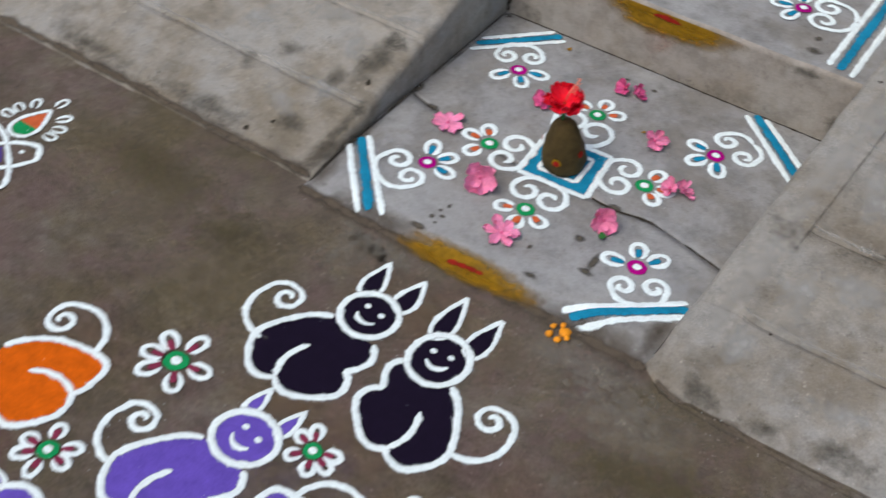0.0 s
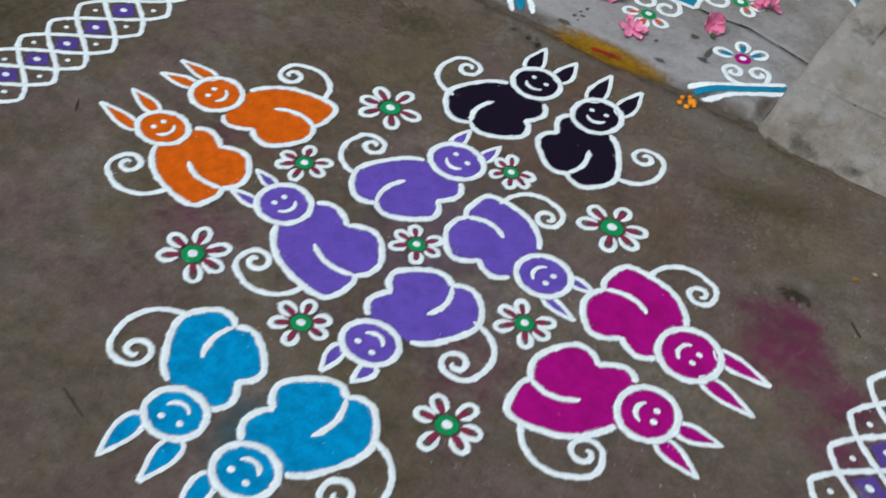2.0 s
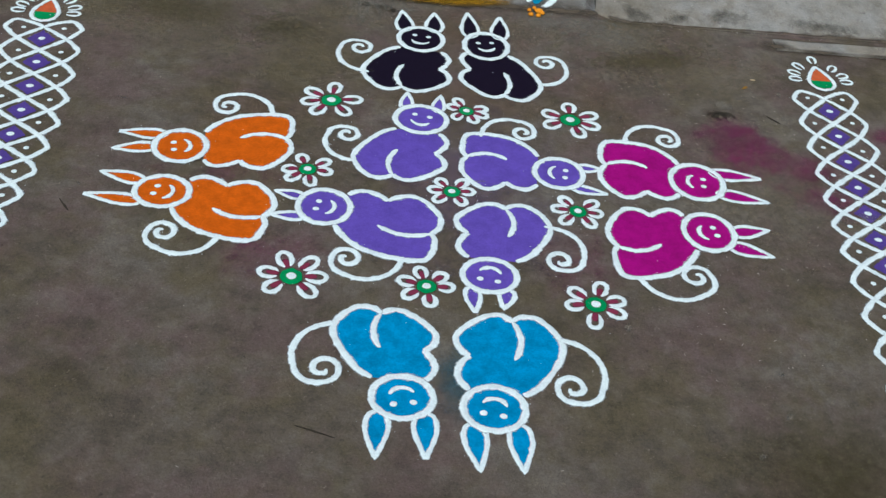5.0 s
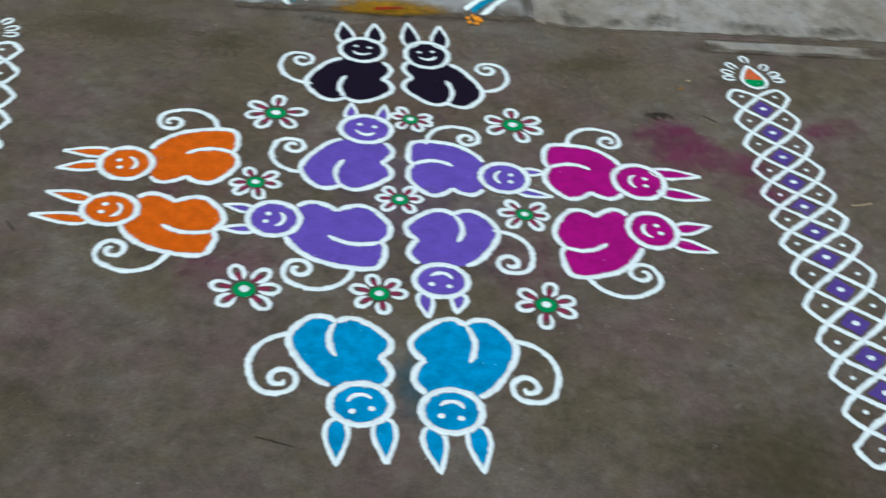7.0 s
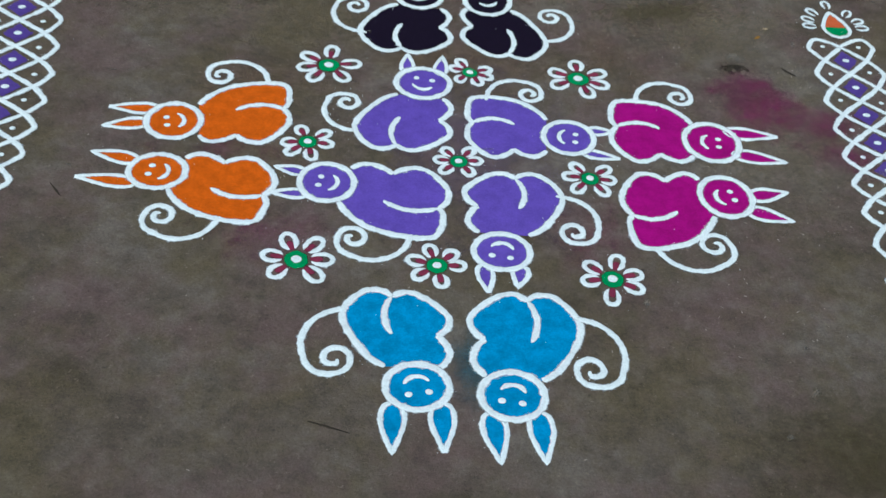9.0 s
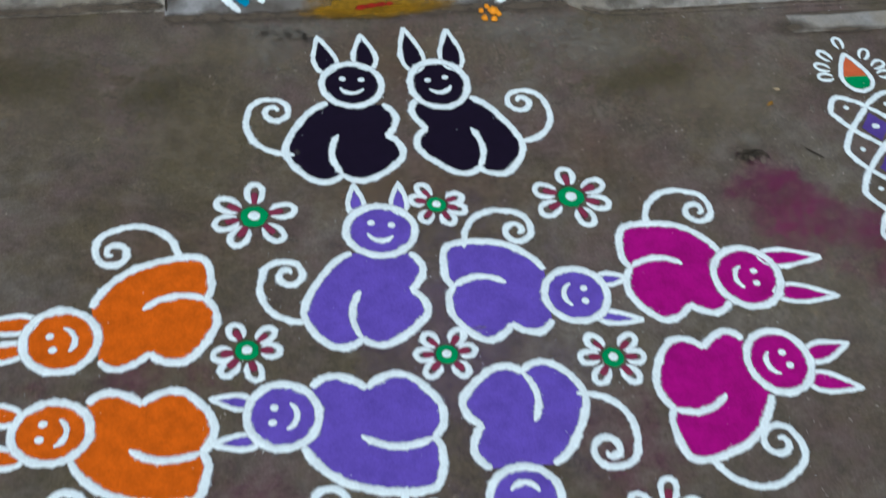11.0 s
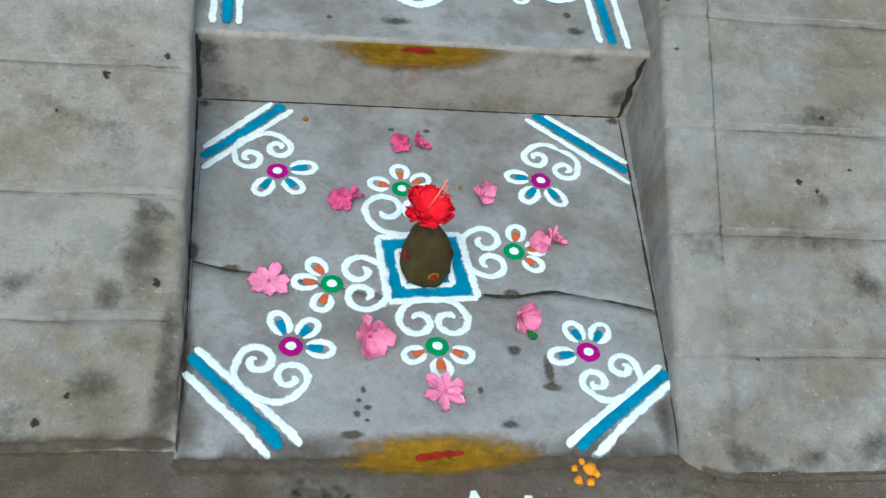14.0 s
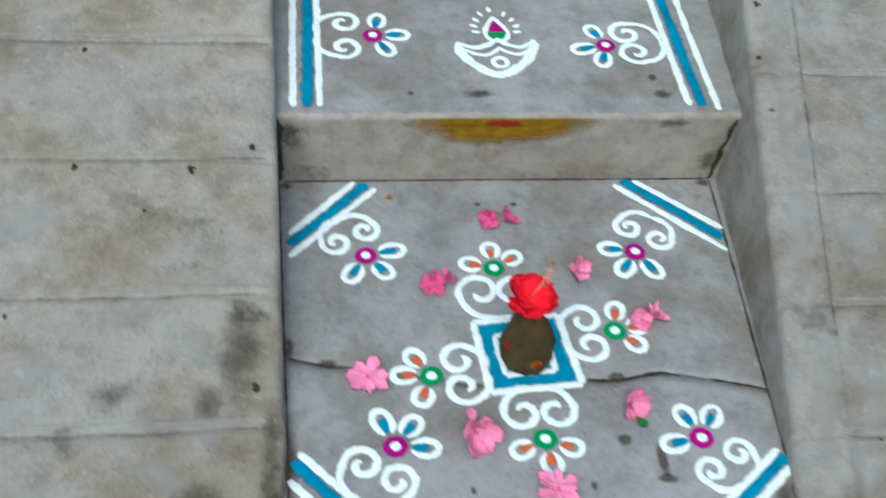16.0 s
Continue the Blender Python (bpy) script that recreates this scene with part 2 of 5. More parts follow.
def even(fine, step=0.004):
    fine = np.array([q[:2] for q in fine], float)
    along = np.r_[0, np.cumsum(np.linalg.norm(np.diff(fine, axis=0), axis=1))]
    n = max(3, int(along[-1] / step) + 1)
    s = np.linspace(0, along[-1], n)
    return np.c_[np.interp(s, along, fine[:, 0]), np.interp(s, along, fine[:, 1])]


SEED = [0]
POURED = []
LAND = 0.018


def land_z(x, y):
    """Height of the landing above the yard; its front rim is worn down to the yard floor."""
    if y > 0.62 or x < -0.2 or x > 0.72:
        return 0.0
    s = min(1.0, max(0.0, (y + 0.203 - 0.005 * noise.noise((x * 14, 2, 2)) - 0.003 * noise.noise((x * 50, 2, 2))) / 0.055))
    edge = min(1.0, max(0.0, (x + 0.172) / 0.05)) * min(1.0, max(0.0, (0.632 - x) / 0.03))
    near = min(1.0, max(0.0, (y + 0.19) / 0.12))
    return LAND * s * s * (3 - 2 * s) * (edge + (1 - edge) * near)


def draped(verts, z, frame_m):
    return verts if frame_m is not None or z > 0.1 else [(x, y, h + land_z(x, y)) for x, y, h in verts]



def stroke(line, width, z=0.0, height=0.0012, closed=False, frame_m=None, taper=0.45, wobble=0.16):
    """A hand-poured line of powder: low and rounded, thin at its rim, uneven in width."""
    SEED[0] += 1
    k = SEED[0] * 7.31
    q = np.array(line, float)
    n = len(q)
    if frame_m is None and z < 0.1:
        POURED.append(q)
    tangent = np.gradient(q, axis=0)
    if closed:
        tangent[0] = tangent[-1] = q[1] - q[-2]
    tangent /= np.linalg.norm(tangent, axis=1)[:, None] + 1e-9
    side = np.c_[-tangent[:, 1], tangent[:, 0]]
    lift = z + 0.00012 * (SEED[0] % 7)
    verts, cover = [], []
    rim = ((1.9, 0.0, -0.12), (1.3, 0.06, 0.08), (0.92, 0.38, 0.42), (0.5, 0.9, 1.0))
    across = [(-a, h, c) for a, h, c in rim] + [(0, 1, 1.12)] + [(a, h, c) for a, h, c in rim[::-1]]
    for i in range(n):
        s = i * 0.004
        w = width / 2 * (1 + wobble * noise.noise((s * 45, k, 0)) + 0.2 * noise.noise((s * 230, k, 3)))
        end = min(i, n - 1 - i) / 3 if not closed else 1
        w *= 1 if closed else taper + (1 - taper) * min(1, end)
        shift = width * 0.07 * noise.noise((s * 70, k, 9))
        ends = 1 if closed or 0 < i < n - 1 else 0.35
        thick = 1.0 + 0.18 * noise.noise((s * 30, k, 5))
        for a, h, c in across:
            x, y = q[i] + side[i] * (a * w + shift)
            verts.append((x, y, lift + height * h * ends))
            cover.append(c * ends * thick if c > 0 else c)
    m = len(across)
    faces = [(i * m + j, (i + 1) * m + j, (i + 1) * m + j + 1, i * m + j + 1) for i in range(n - 1) for j in range(m - 1)]
    faces = [f[::-1] for f in faces]
    me = mesh_of(draped(verts, z, frame_m), faces, cover)
    if frame_m is not None:
        me.transform(frame_m)
    return me


def fill(outline, z=0.0, rough=0.0012):
    """A flat bed of powder inside an outline, with a slightly uneven rim."""
    SEED[0] += 1
    k = SEED[0] * 3.7
    q = [Vector((x + rough * noise.noise((x * 160, y * 160, k)), y + rough * noise.noise((x * 160, y * 160, k + 5)), 0)) for x, y in outline]
    tris = geometry.tessellate_polygon([q])
    faces = []
    for t in tris:
        a, b, c = (q[i] for i in t)
        faces.append(tuple(t) if (b - a).cross(c - a).z > 0 else tuple(t)[::-1])
    return mesh_of(draped([(v.x, v.y, z) for v in q], z, None), faces, [1.4] * len(q), False)


def dab(x, y, rx, ry, turn=0.0, z=0.0, height=0.002, soft=0.35, frame_m=None, rings=6, spokes=28, peak=1.3):
    """A round dab or patch of powder, thickest in the middle, with an uneven rim."""
    SEED[0] += 1
    k = SEED[0] * 5.13
    verts, cover, faces = [(x, y, z + height)], [peak], []
    c, s = math.cos(radians(turn)), math.sin(radians(turn))
    rag = 0.5 if rx < 0.03 else 1.0
    for r in range(1, rings + 1):
        f = r / rings
        for a in range(spokes):
            t = 2 * math.pi * a / spokes
            g = f * (1 + rag * (0.16 * noise.noise((2.2 * math.cos(t), 2.2 * math.sin(t), k)) + 0.08 * noise.noise((6 * math.cos(t), 6 * math.sin(t), k))) * min(1, 1.5 * f))
            u, v = rx * g * math.cos(t), ry * g * math.sin(t)
            verts.append((x + c * u - s * v, y + s * u + c * v, z + height * (1 - f * f) + 0.0003))
            cover.append(peak * min(1.0, (1 - f) / soft))
    for a in range(spokes):
        faces.append((0, 1 + a, 1 + (a + 1) % spokes))
        for r in range(rings - 1):
            i, j = 1 + r * spokes, 1 + (r + 1) * spokes
            faces.append((i + a, j + a, j + (a + 1) % spokes, i + (a + 1) % spokes))
    me = mesh_of(draped(verts, z, frame_m), faces, cover)
    if frame_m is not None:
        me.transform(frame_m)
    return me


def circle(x, y, rx, ry=None, n=40, turn=0.0):
    ry = ry or rx
    c, s = math.cos(radians(turn)), math.sin(radians(turn))
    return [(x + c * rx * math.cos(t) - s * ry * math.sin(t), y + s * rx * math.cos(t) + c * ry * math.sin(t)) for t in np.linspace(0, 2 * math.pi, n, endpoint=False)]


def leaf(base, tip, half, n=14, point=1.5):
    """Outline of a leaf from base to tip, pointed at the tip."""
    b, t = np.array(base), np.array(tip)
    ax = t - b
    sd = np.array([-ax[1], ax[0]]) / np.linalg.norm(ax)
    one = [(b + ax * s + sd * half * math.sin(math.pi * s ** 0.62) ** (0.8 if s < 0.5 else 1.0) * (1 if s < 0.6 else 1)) for s in np.linspace(0, 1, n)]
    two = [(b + ax * s - sd * half * math.sin(math.pi * s ** 0.62) ** (0.8 if s < 0.5 else 1.0)) for s in np.linspace(1, 0, n)]
    return [tuple(q) for q in one] + [tuple(q) for q in two[1:-1]]


COIL = (1.0, 0.48, 0.28, 0.24, 0.225, 0.175, 0.10, 0.03)

SNUG = (1.0, 0.45, 0.27, 0.23, 0.21, 0.165, 0.10, 0.03)


def coil(start, centre, sense, quarters=7, profile=COIL):
    """A curl that leaves start and winds in on centre; sense +1 turns left, -1 right."""
    a, c = np.array(start), np.array(centre)
    d = a - c
    r0, t0 = np.linalg.norm(d), math.atan2(d[1], d[0])
    out = []
    for u in np.linspace(0, quarters, quarters * 12 + 1):
        i = min(int(u), len(profile) - 2)
        f = u - i
        f = f * f * (3 - 2 * f) * 0.35 + f * 0.65
        r = r0 * (profile[i] * (1 - f) + profile[i + 1] * f)
        out.append((c[0] + r * math.cos(t0 + sense * u * math.pi / 2), c[1] + r * math.sin(t0 + sense * u * math.pi / 2)))
    return even(out)


# ---- ground, ramps, steps ----
SLOPE = 0.3
RISE, RISER_Y = 0.184, 0.600


def lattice(xs, ys, height):
    verts = [(x, y, height(x, y)) for y in ys for x in xs]
    n = len(xs)
    return mesh_of(verts, [(j * n + i, j * n + i + 1, (j + 1) * n + i + 1, (j + 1) * n + i) for j in range(len(ys) - 1) for i in range(n - 1)])


def spread(*pieces):
    return sorted({round(float(v), 4) for a, b, step in pieces for v in np.arange(a, b, step)})


def ground_height(x, y):
    near = 1 if -3 < x < 3 and -4 < y < -0.1 else 0
    return near * 0.0012 * (noise.noise((x * 2.5, y * 2.5, 1)) - 1)


ground = part("ground", lattice([-400, -60, -12, -5] + spread((-3, 3.01, 0.1)) + [5, 12, 60, 400],
                                [-400, -60, -12, -6] + spread((-4, 0.01, 0.1)) + [1, 3, 12, 60, 400], ground_height), GROUND)
tagged(ground, "worn brown cement yard floor with faint scratches and dust", "ground", kind="structure")


def right_edge(y):
    return 0.643 + 0.085 * y


def ramp_height(x, y, toe, joints, groove=None):
    s = max(0.0, y - toe(x))
    z = SLOPE * min(s, 1.12) + 0.0012 * min(1, s * 90)
    z += 0.0016 * noise.noise((x * 5, y * 5, 7)) + 0.0007 * noise.noise((x * 17, y * 17, 7))
    for j in joints:
        off = (y - j - 0.004 * noise.noise((x * 6, j, 1))) / 0.006
        z -= 0.006 * math.exp(-off * off) * (0.75 + 0.5 * noise.noise((x * 11, j * 9, 4)))
        z += 0.0016 * math.exp(-(off - 1.8) ** 2)
    if groove is not None:
        off = (x - groove(y)) / 0.006
        z -= 0.007 / (1 + math.exp(-max(-40, min(40, off)))) - 0.002 * math.exp(-off * off)
    return z


def build_ramp(name, sign, edge, toe, joints, groove, label):
    """One sloping ramp; its inner side drops to the landing with a worn, rounded arris."""
    ss = sorted(set([0.0, 0.002, 0.005, 0.01, 0.016] + spread((0.024, 1.2, 0.02), (1.2, 2.9, 0.1)) + [round(j_ + 0.19 + d, 4) for j_ in joints for d in (-0.012, -0.008, -0.004, 0, 0.004, 0.008, 0.012, 0.016)]))
    offs = [(0, -1), (0, 0.016), (0.0025, 0.008), (0.007, 0.003), (0.014, 0.0)] + [(d, 0) for d in spread((0.03, 0.07, 0.02), (0.075, 0.13, 0.005), (0.14, 1.25, 0.02)) + [1.5, 2, 3, 6]]
    verts = []
    for s in ss:
        for d, drop in offs:
            chip = 0.004 * noise.noise((s * 13, sign * 3, 5)) * (1 if d < 0.02 else 0)
            lean = 0.045 * SLOPE * max(0.0, s) if sign > 0 and drop >= 0 and d < 0.2 else 0.0
            x = edge(s - 0.19) + sign * (d + chip) + lean * (1 - d / 0.2)
            shift = toe(x) + 0.006 * noise.noise((x * 9, 3, 2)) + 0.003 * noise.noise((x * 40, 3, 2)) + 0.19
            y = s - 0.19 + shift * max(0.0, 1 - s / 0.14)
            z = ramp_height(x, y, toe, joints, groove) if s > 0 else -0.004
            verts.append((x, y, -0.03 if drop < 0 else max(z - drop * min(1, s * 9) * (1 + 0.5 * noise.noise((s * 22, sign, 8))), -0.004)))
    ys = ss
    n = len(offs)
    faces = [(j * n + i, j * n + i + 1, (j + 1) * n + i + 1, (j + 1) * n + i) for j in range(len(ys) - 1) for i in range(n - 1)]
    if sign < 0:
        faces = [f[::-1] for f in faces]
    ob = part(name, mesh_of(verts, faces), RAMP if sign < 0 else RAMP_DARKER)
    return tagged(ob, label, "ramp", kind="structure")


LEFT_JOINTS, RIGHT_JOINTS = (0.016, 0.230, 0.472, 0.703, 0.93), (-0.037, 0.181, 0.391, 0.634, 0.87)
left_toe = lambda x: -0.185 + 0.008 * (x + 0.18)
right_toe = lambda x: -0.245 + 0.01 * min(max(x - 0.8, 0), 1) + 0.04 * min(1, max(0.0, (0.72 - x) / 0.09)) ** 2
right_groove = lambda y: 0.737 + 0.105 * y
RAMP_FORM = {left_toe: (LEFT_JOINTS, None), right_toe: (RIGHT_JOINTS, right_groove)}
build_ramp("ramp_left", -1, lambda y: -0.170 - 0.016 * max(y, 0), left_toe, LEFT_JOINTS, None, "sloping grey cement ramp with scored cross joints and mossy stains")
build_ramp("ramp_right", 1, right_edge, right_toe, RIGHT_JOINTS, right_groove, "sloping grey cement ramp with scored joints and a raised border")

CRACK = [(-0.19, 0.188), (-0.106, 0.161), (-0.068, 0.157), (0.03, 0.141), (0.152, 0.113), (0.24, 0.119), (0.331, 0.115), (0.391, 0.112), (0.464, 0.124), (0.555, 0.108), (0.653, 0.083), (0.70, 0.078)]


def jagged(points, gap):
    q = smooth_line(points, step=0.012)
    return [(x, y + gap + 0.0055 * noise.noise((x * 45, 1, 1)) + 0.002 * noise.noise((x * 170, 1, 4))) for x, y in q]


def landing(name, near, far, drop_first, label):
    """A cement surface between two rims, with a broken face along the crack."""
    rows = 34
    n = len(near)
    verts = []
    for r in range(rows + 1):
        f = r / rows if drop_first else (r / rows) ** 2
        for (x0, y0), (x1, y1) in zip(near, far):
            x, y = x0 + (x1 - x0) * f, y0 + (y1 - y0) * f
            verts.append((x, y, max(land_z(x, y), -0.001) + 0.0008 * noise.noise((x * 6, y * 6, 3))))
    faces = [(r * n + i, r * n + i + 1, (r + 1) * n + i + 1, (r + 1) * n + i) for r in range(rows) for i in range(n - 1)]
    rim = 0 if drop_first else rows * n
    low = len(verts)
    verts += [(x, y, -0.01) for x, y, z in verts[rim:rim + n]]
    faces += [(low + i, low + i + 1, rim + i + 1, rim + i) if drop_first else (rim + i, rim + i + 1, low + i + 1, low + i) for i in range(n - 1)]
    ob = part(name, mesh_of(verts, faces), SLAB)
    ob.data.polygons.foreach_set("use_smooth", [k < rows * (n - 1) for k in range(len(faces))])
    return tagged(ob, label, "slab", kind="structure")


crack_line = jagged(CRACK, 0.0)
crack_gap = [0.0010 + 0.0016 * max(0, noise.noise((x * 9, 5, 5))) + 0.001 * noise.noise((x * 60, 5, 5)) for x, y in crack_line]
front_rim = [(-0.171 + (x + 0.19) / 0.89 * 0.803, -0.1995 + 0.005 * noise.noise((x * 14, 2, 2)) + 0.003 * noise.noise((x * 50, 2, 2))) for x, y in crack_line]
landing("landing_front", front_rim, [(x, y - g) for (x, y), g in zip(crack_line, crack_gap)], False, "cracked grey cement landing slab at the foot of the step")
landing("landing_back", [(x, y + g) for (x, y), g in zip(crack_line, crack_gap)], [(x, 0.62) for x, y in crack_line], True, "grey cement landing slab behind the crack")


def block(name, x0, x1, y0, y1, z0, z1, material, label, category, bevel=0.012):
    bm = bmesh.new()
    bmesh.ops.create_cube(bm, size=1, matrix=Matrix.Translation(((x0 + x1) / 2, (y0 + y1) / 2, (z0 + z1) / 2)) @ Matrix.Diagonal((x1 - x0, y1 - y0, z1 - z0, 1)))
    edges = [e for e in bm.edges if all(v.co.z > z1 - 1e-4 and v.co.y < y0 + 1e-4 for v in e.verts)]
    bmesh.ops.bevel(bm, geom=edges, offset=bevel, segments=4, affect="EDGES", profile=0.5)
    bmesh.ops.subdivide_edges(bm, edges=[e for e in bm.edges if abs(e.verts[0].co.x - e.verts[1].co.x) > 0.3], cuts=50)
    for v in bm.verts:
        if v.co.y < y0 + 0.02 and v.co.z > z0 + 0.01:
            v.co.z += 0.003 * noise.noise((v.co.x * 7, 1, 3)) + 0.0012 * noise.noise((v.co.x * 40, 1, 3))
            v.co.y += 0.003 * noise.noise((v.co.x * 6, 4, 3))
    me = bpy.data.meshes.new("mesh")
    bm.to_mesh(me)
    bm.free()
    ob = part(name, me, material)
    return tagged(ob, label, category, kind="structure")


step = block("step", -0.21, 0.74, RISER_Y, 1.25, -0.03, RISE, SLAB, "grey cement step with a turmeric-smeared front edge", "step")
# front face takes the lightened copy of the step's cement, painted-in light
step.data.materials.append(RISER)
for face in step.data.polygons:
    face.material_index = 1 if face.normal.y < -0.5 else 0
block("porch", -0.24, 0.80, 1.22, 2.7, -0.03, 0.352, SLAB, "grey cement porch floor above the step", "porch")
block("wall_north", -6.2, 6.8, 2.6, 2.85, 0.0, 3.2, WALL, "plain cream plastered house wall closing the yard", "wall", 0.005)
block("kerb_strip", 1.10, 1.60, -0.320, -0.272, -0.02, 0.004, RAMP, "narrow pale cement strip along the foot of the ramp", "strip", 0.004)


# ---- seams, stains and smears ----
def seam(name, points, width, z, label, frame_m=None, material=None, step=0.006):
    ob = part(name, stroke(smooth_line(points, step=step), width, z, 0.001, frame_m=frame_m, wobble=0.7), material or SOIL)
    return tagged(ob, label, "dirt", kind="stuff")


RISER_M = Matrix(((1, 0, 0, 0), (0, 0, -1, RISER_Y), (0, 1, 0, 0), (0, 0, 0, 1)))
seam("joint_dirt", [(-0.168, -0.19), (-0.166, 0.0), (-0.170, 0.2), (-0.174, 0.4), (-0.178, 0.6)], 0.0034, 0.0004, "dark soil along the foot of the ramp wall")
seam("joint_dirt", [(0.630, -0.2), (0.642, 0.0), (0.655, 0.2), (0.671, 0.45), (0.680, 0.595)], 0.004, 0.0004, "dark soil along the foot of the ramp wall")
seam("joint_dirt", [(-0.17, 0.596), (0.1, 0.597), (0.4, 0.596), (0.68, 0.596)], 0.004, 0.0005, "dark soil along the foot of the step")
seam("joint_dirt", [(0.676, 0.012), (0.682, 0.03), (0.681, 0.05), (0.687, 0.075), (0.684, 0.10), (0.691, 0.125), (0.690, 0.15), (0.697, 0.178)], 0.011, 0.003, "dark crack between the step and the ramp", RISER_M)
seam("joint_dirt", [(-0.176, 0.02), (-0.176, 0.1), (-0.177, 0.18)], 0.012, 0.003, "dark crack between the step and the ramp", RISER_M)
seam("joint_dirt", [(0.655, -0.212), (0.68, -0.236), (0.74, -0.249), (0.9, -0.249), (1.2, -0.246), (1.6, -0.244)], 0.005, 0.0004, "thin dark soil along the toe of the ramp", material=FAINT)


for points, w in (([(-0.175, -0.210), (0.0, -0.212), (0.2, -0.211), (0.45, -0.212), (0.635, -0.211)], 0.030),):
    seam("rim_dirt", points, w, 0.0030, "brown yard dirt trodden over the rim of the landing", material=DIRT)


def on_ramp(me, toe, lift):
    """Lays a flat mesh on the sloping ramp that has this toe."""
    joints, groove = RAMP_FORM[toe]
    for v in me.vertices:
        v.co.z += ramp_height(v.co.x, v.co.y, toe, joints, groove) + lift
    return me


def along_ramp(name, toe, points, width, material, label, lift=0.0012):
    """A ribbon that follows the surface of a ramp."""
    q = smooth_line(points, step=0.008)
    q = np.array([(x, y + 0.004 * noise.noise((x * 6, toe(0) * 50, 1)) + 0.002 * noise.noise((x * 23, y * 9, 5))) for x, y in q])
    me = stroke(q, width, 0.0, 0.0006, frame_m=Matrix(), wobble=0.9)
    ob = part(name, on_ramp(me, toe, lift), material)
    return tagged(ob, label, "joint line", kind="stuff")


# each joint's lit edge and shaded side are painted on as two ribbons
for toe, joints, ends in ((left_toe, LEFT_JOINTS[:4], lambda j: (-1.15, -0.19)), (right_toe, RIGHT_JOINTS[:4], lambda j: (right_groove(j) - 0.01, 1.75))):
    for j in joints:
        x0, x1 = ends(j)
        along_ramp("joint_ridge_light", toe, [(x0 + (x1 - x0) * k / 6, j + 0.010) for k in range(7)], 0.007, PALE, "lit edge painted pale along a trowelled ramp joint")
        along_ramp("joint_shadow_dirt", toe, [(x0 + (x1 - x0) * k / 6, j - 0.001) for k in range(7)], 0.004, FAINT, "thin painted line of shade and dirt in a ramp joint", 0.0016)
# border's light and the groove's shade, painted because the relief alone hardly shows
along_ramp("border_strip_light", right_toe, [(right_groove(y) - 0.034, y) for y in (-0.1, 0.1, 0.3, 0.5, 0.7, 0.9)], 0.055, PALE, "lit look painted pale on the border strip beside the groove")
along_ramp("groove_shade", right_toe, [(right_groove(y) + 0.002, y) for y in (0.12, 0.2, 0.3, 0.45, 0.6, 0.75, 0.9)], 0.005, FAINT, "thin dark line painted as shade in the border groove", 0.0016)
along_ramp("toe_dirt", left_toe, [(-1.3, -0.184), (-1.0, -0.182), (-0.7, -0.178), (-0.4, -0.178), (-0.3, -0.177), (-0.17, -0.177)], 0.020, DIRT, "brown dirt along the toe of the ramp")


def stain(name, x, y, rx, ry, turn, material, label, soft=0.7, peak=1.0, z=0.0, on=None):
    """A soft stain; on a ramp it lies along the slope."""
    lift = 0.00004 * (SEED[0] % 13)
    me = dab(x, y, rx, ry, turn, z + lift, 0.0002, soft, None if on is None else Matrix(), 7 if rx < 0.12 else 14, 36, peak)
    ob = part(name, me if on is None else on_ramp(me, on, 0.002), material)
    return tagged(ob, label, "stain", kind="stuff")


stain("broken_spot", 0.882, -0.64, 0.035, 0.022, 10, SOIL, "rough broken spot in the brown cement", 0.9, 1.2, 0.0001)
stain("powder_spill", 0.915, -0.775, 0.12, 0.16, 20, DUST, "spilled magenta powder rubbed into the cement", 0.95, 1.25, 0.0001)
stain("powder_spill", 1.03, -0.83, 0.16, 0.10, 5, DUST, "faint magenta powder dust on the cement", 1.0, 0.95, 0.0001)
stain("powder_spill", 1.07, -0.93, 0.13, 0.09, -20, DUST, "faint magenta powder dust on the cement", 1.0, 0.95, 0.00012)
stain("powder_spill", 0.90, -0.72, 0.10, 0.08, 10, DUST, "faint magenta powder dust on the cement", 1.0, 0.9, 0.00012)
stain("powder_spill", 1.31, -0.67, 0.13, 0.07, 10, DUST, "faint magenta powder dust on the cement", 1.0, 0.85, 0.0001)
stain("powder_spill", -0.13, -1.22, 0.16, 0.09, 0, DUST, "faint magenta powder dust on the cement", 1.0, 0.62, 0.0001)
stain("powder_spill", 0.26, -0.98, 0.26, 0.38, 0, powder("faint_violet_dust", (0.165, 0.115, 0.175), 0.8, 1.5, 0.1, 0.55, 50, cloud=12), "faint violet powder dust on the cement", 1.0, 0.8, 0.0001)
stain("powder_spill", 0.48, -1.2, 0.16, 0.12, 0, DUST, "faint magenta powder dust on the cement", 1.0, 0.5, 0.0001)
stain("powder_spill", -0.24, -1.0, 0.2, 0.14, 0, DUST, "faint magenta powder dust on the cement", 1.0, 0.4, 0.0001)
stain("blue_powder_spill", 0.24, -1.52, 0.06, 0.12, 0, powder("blue_dust", (0.03, 0.13, 0.17), 0.8, 1.1, 0.1, 0.7, 60), "faint blue powder dust between the motifs", 1.0, 0.9, 0.0001)
random.seed(11)
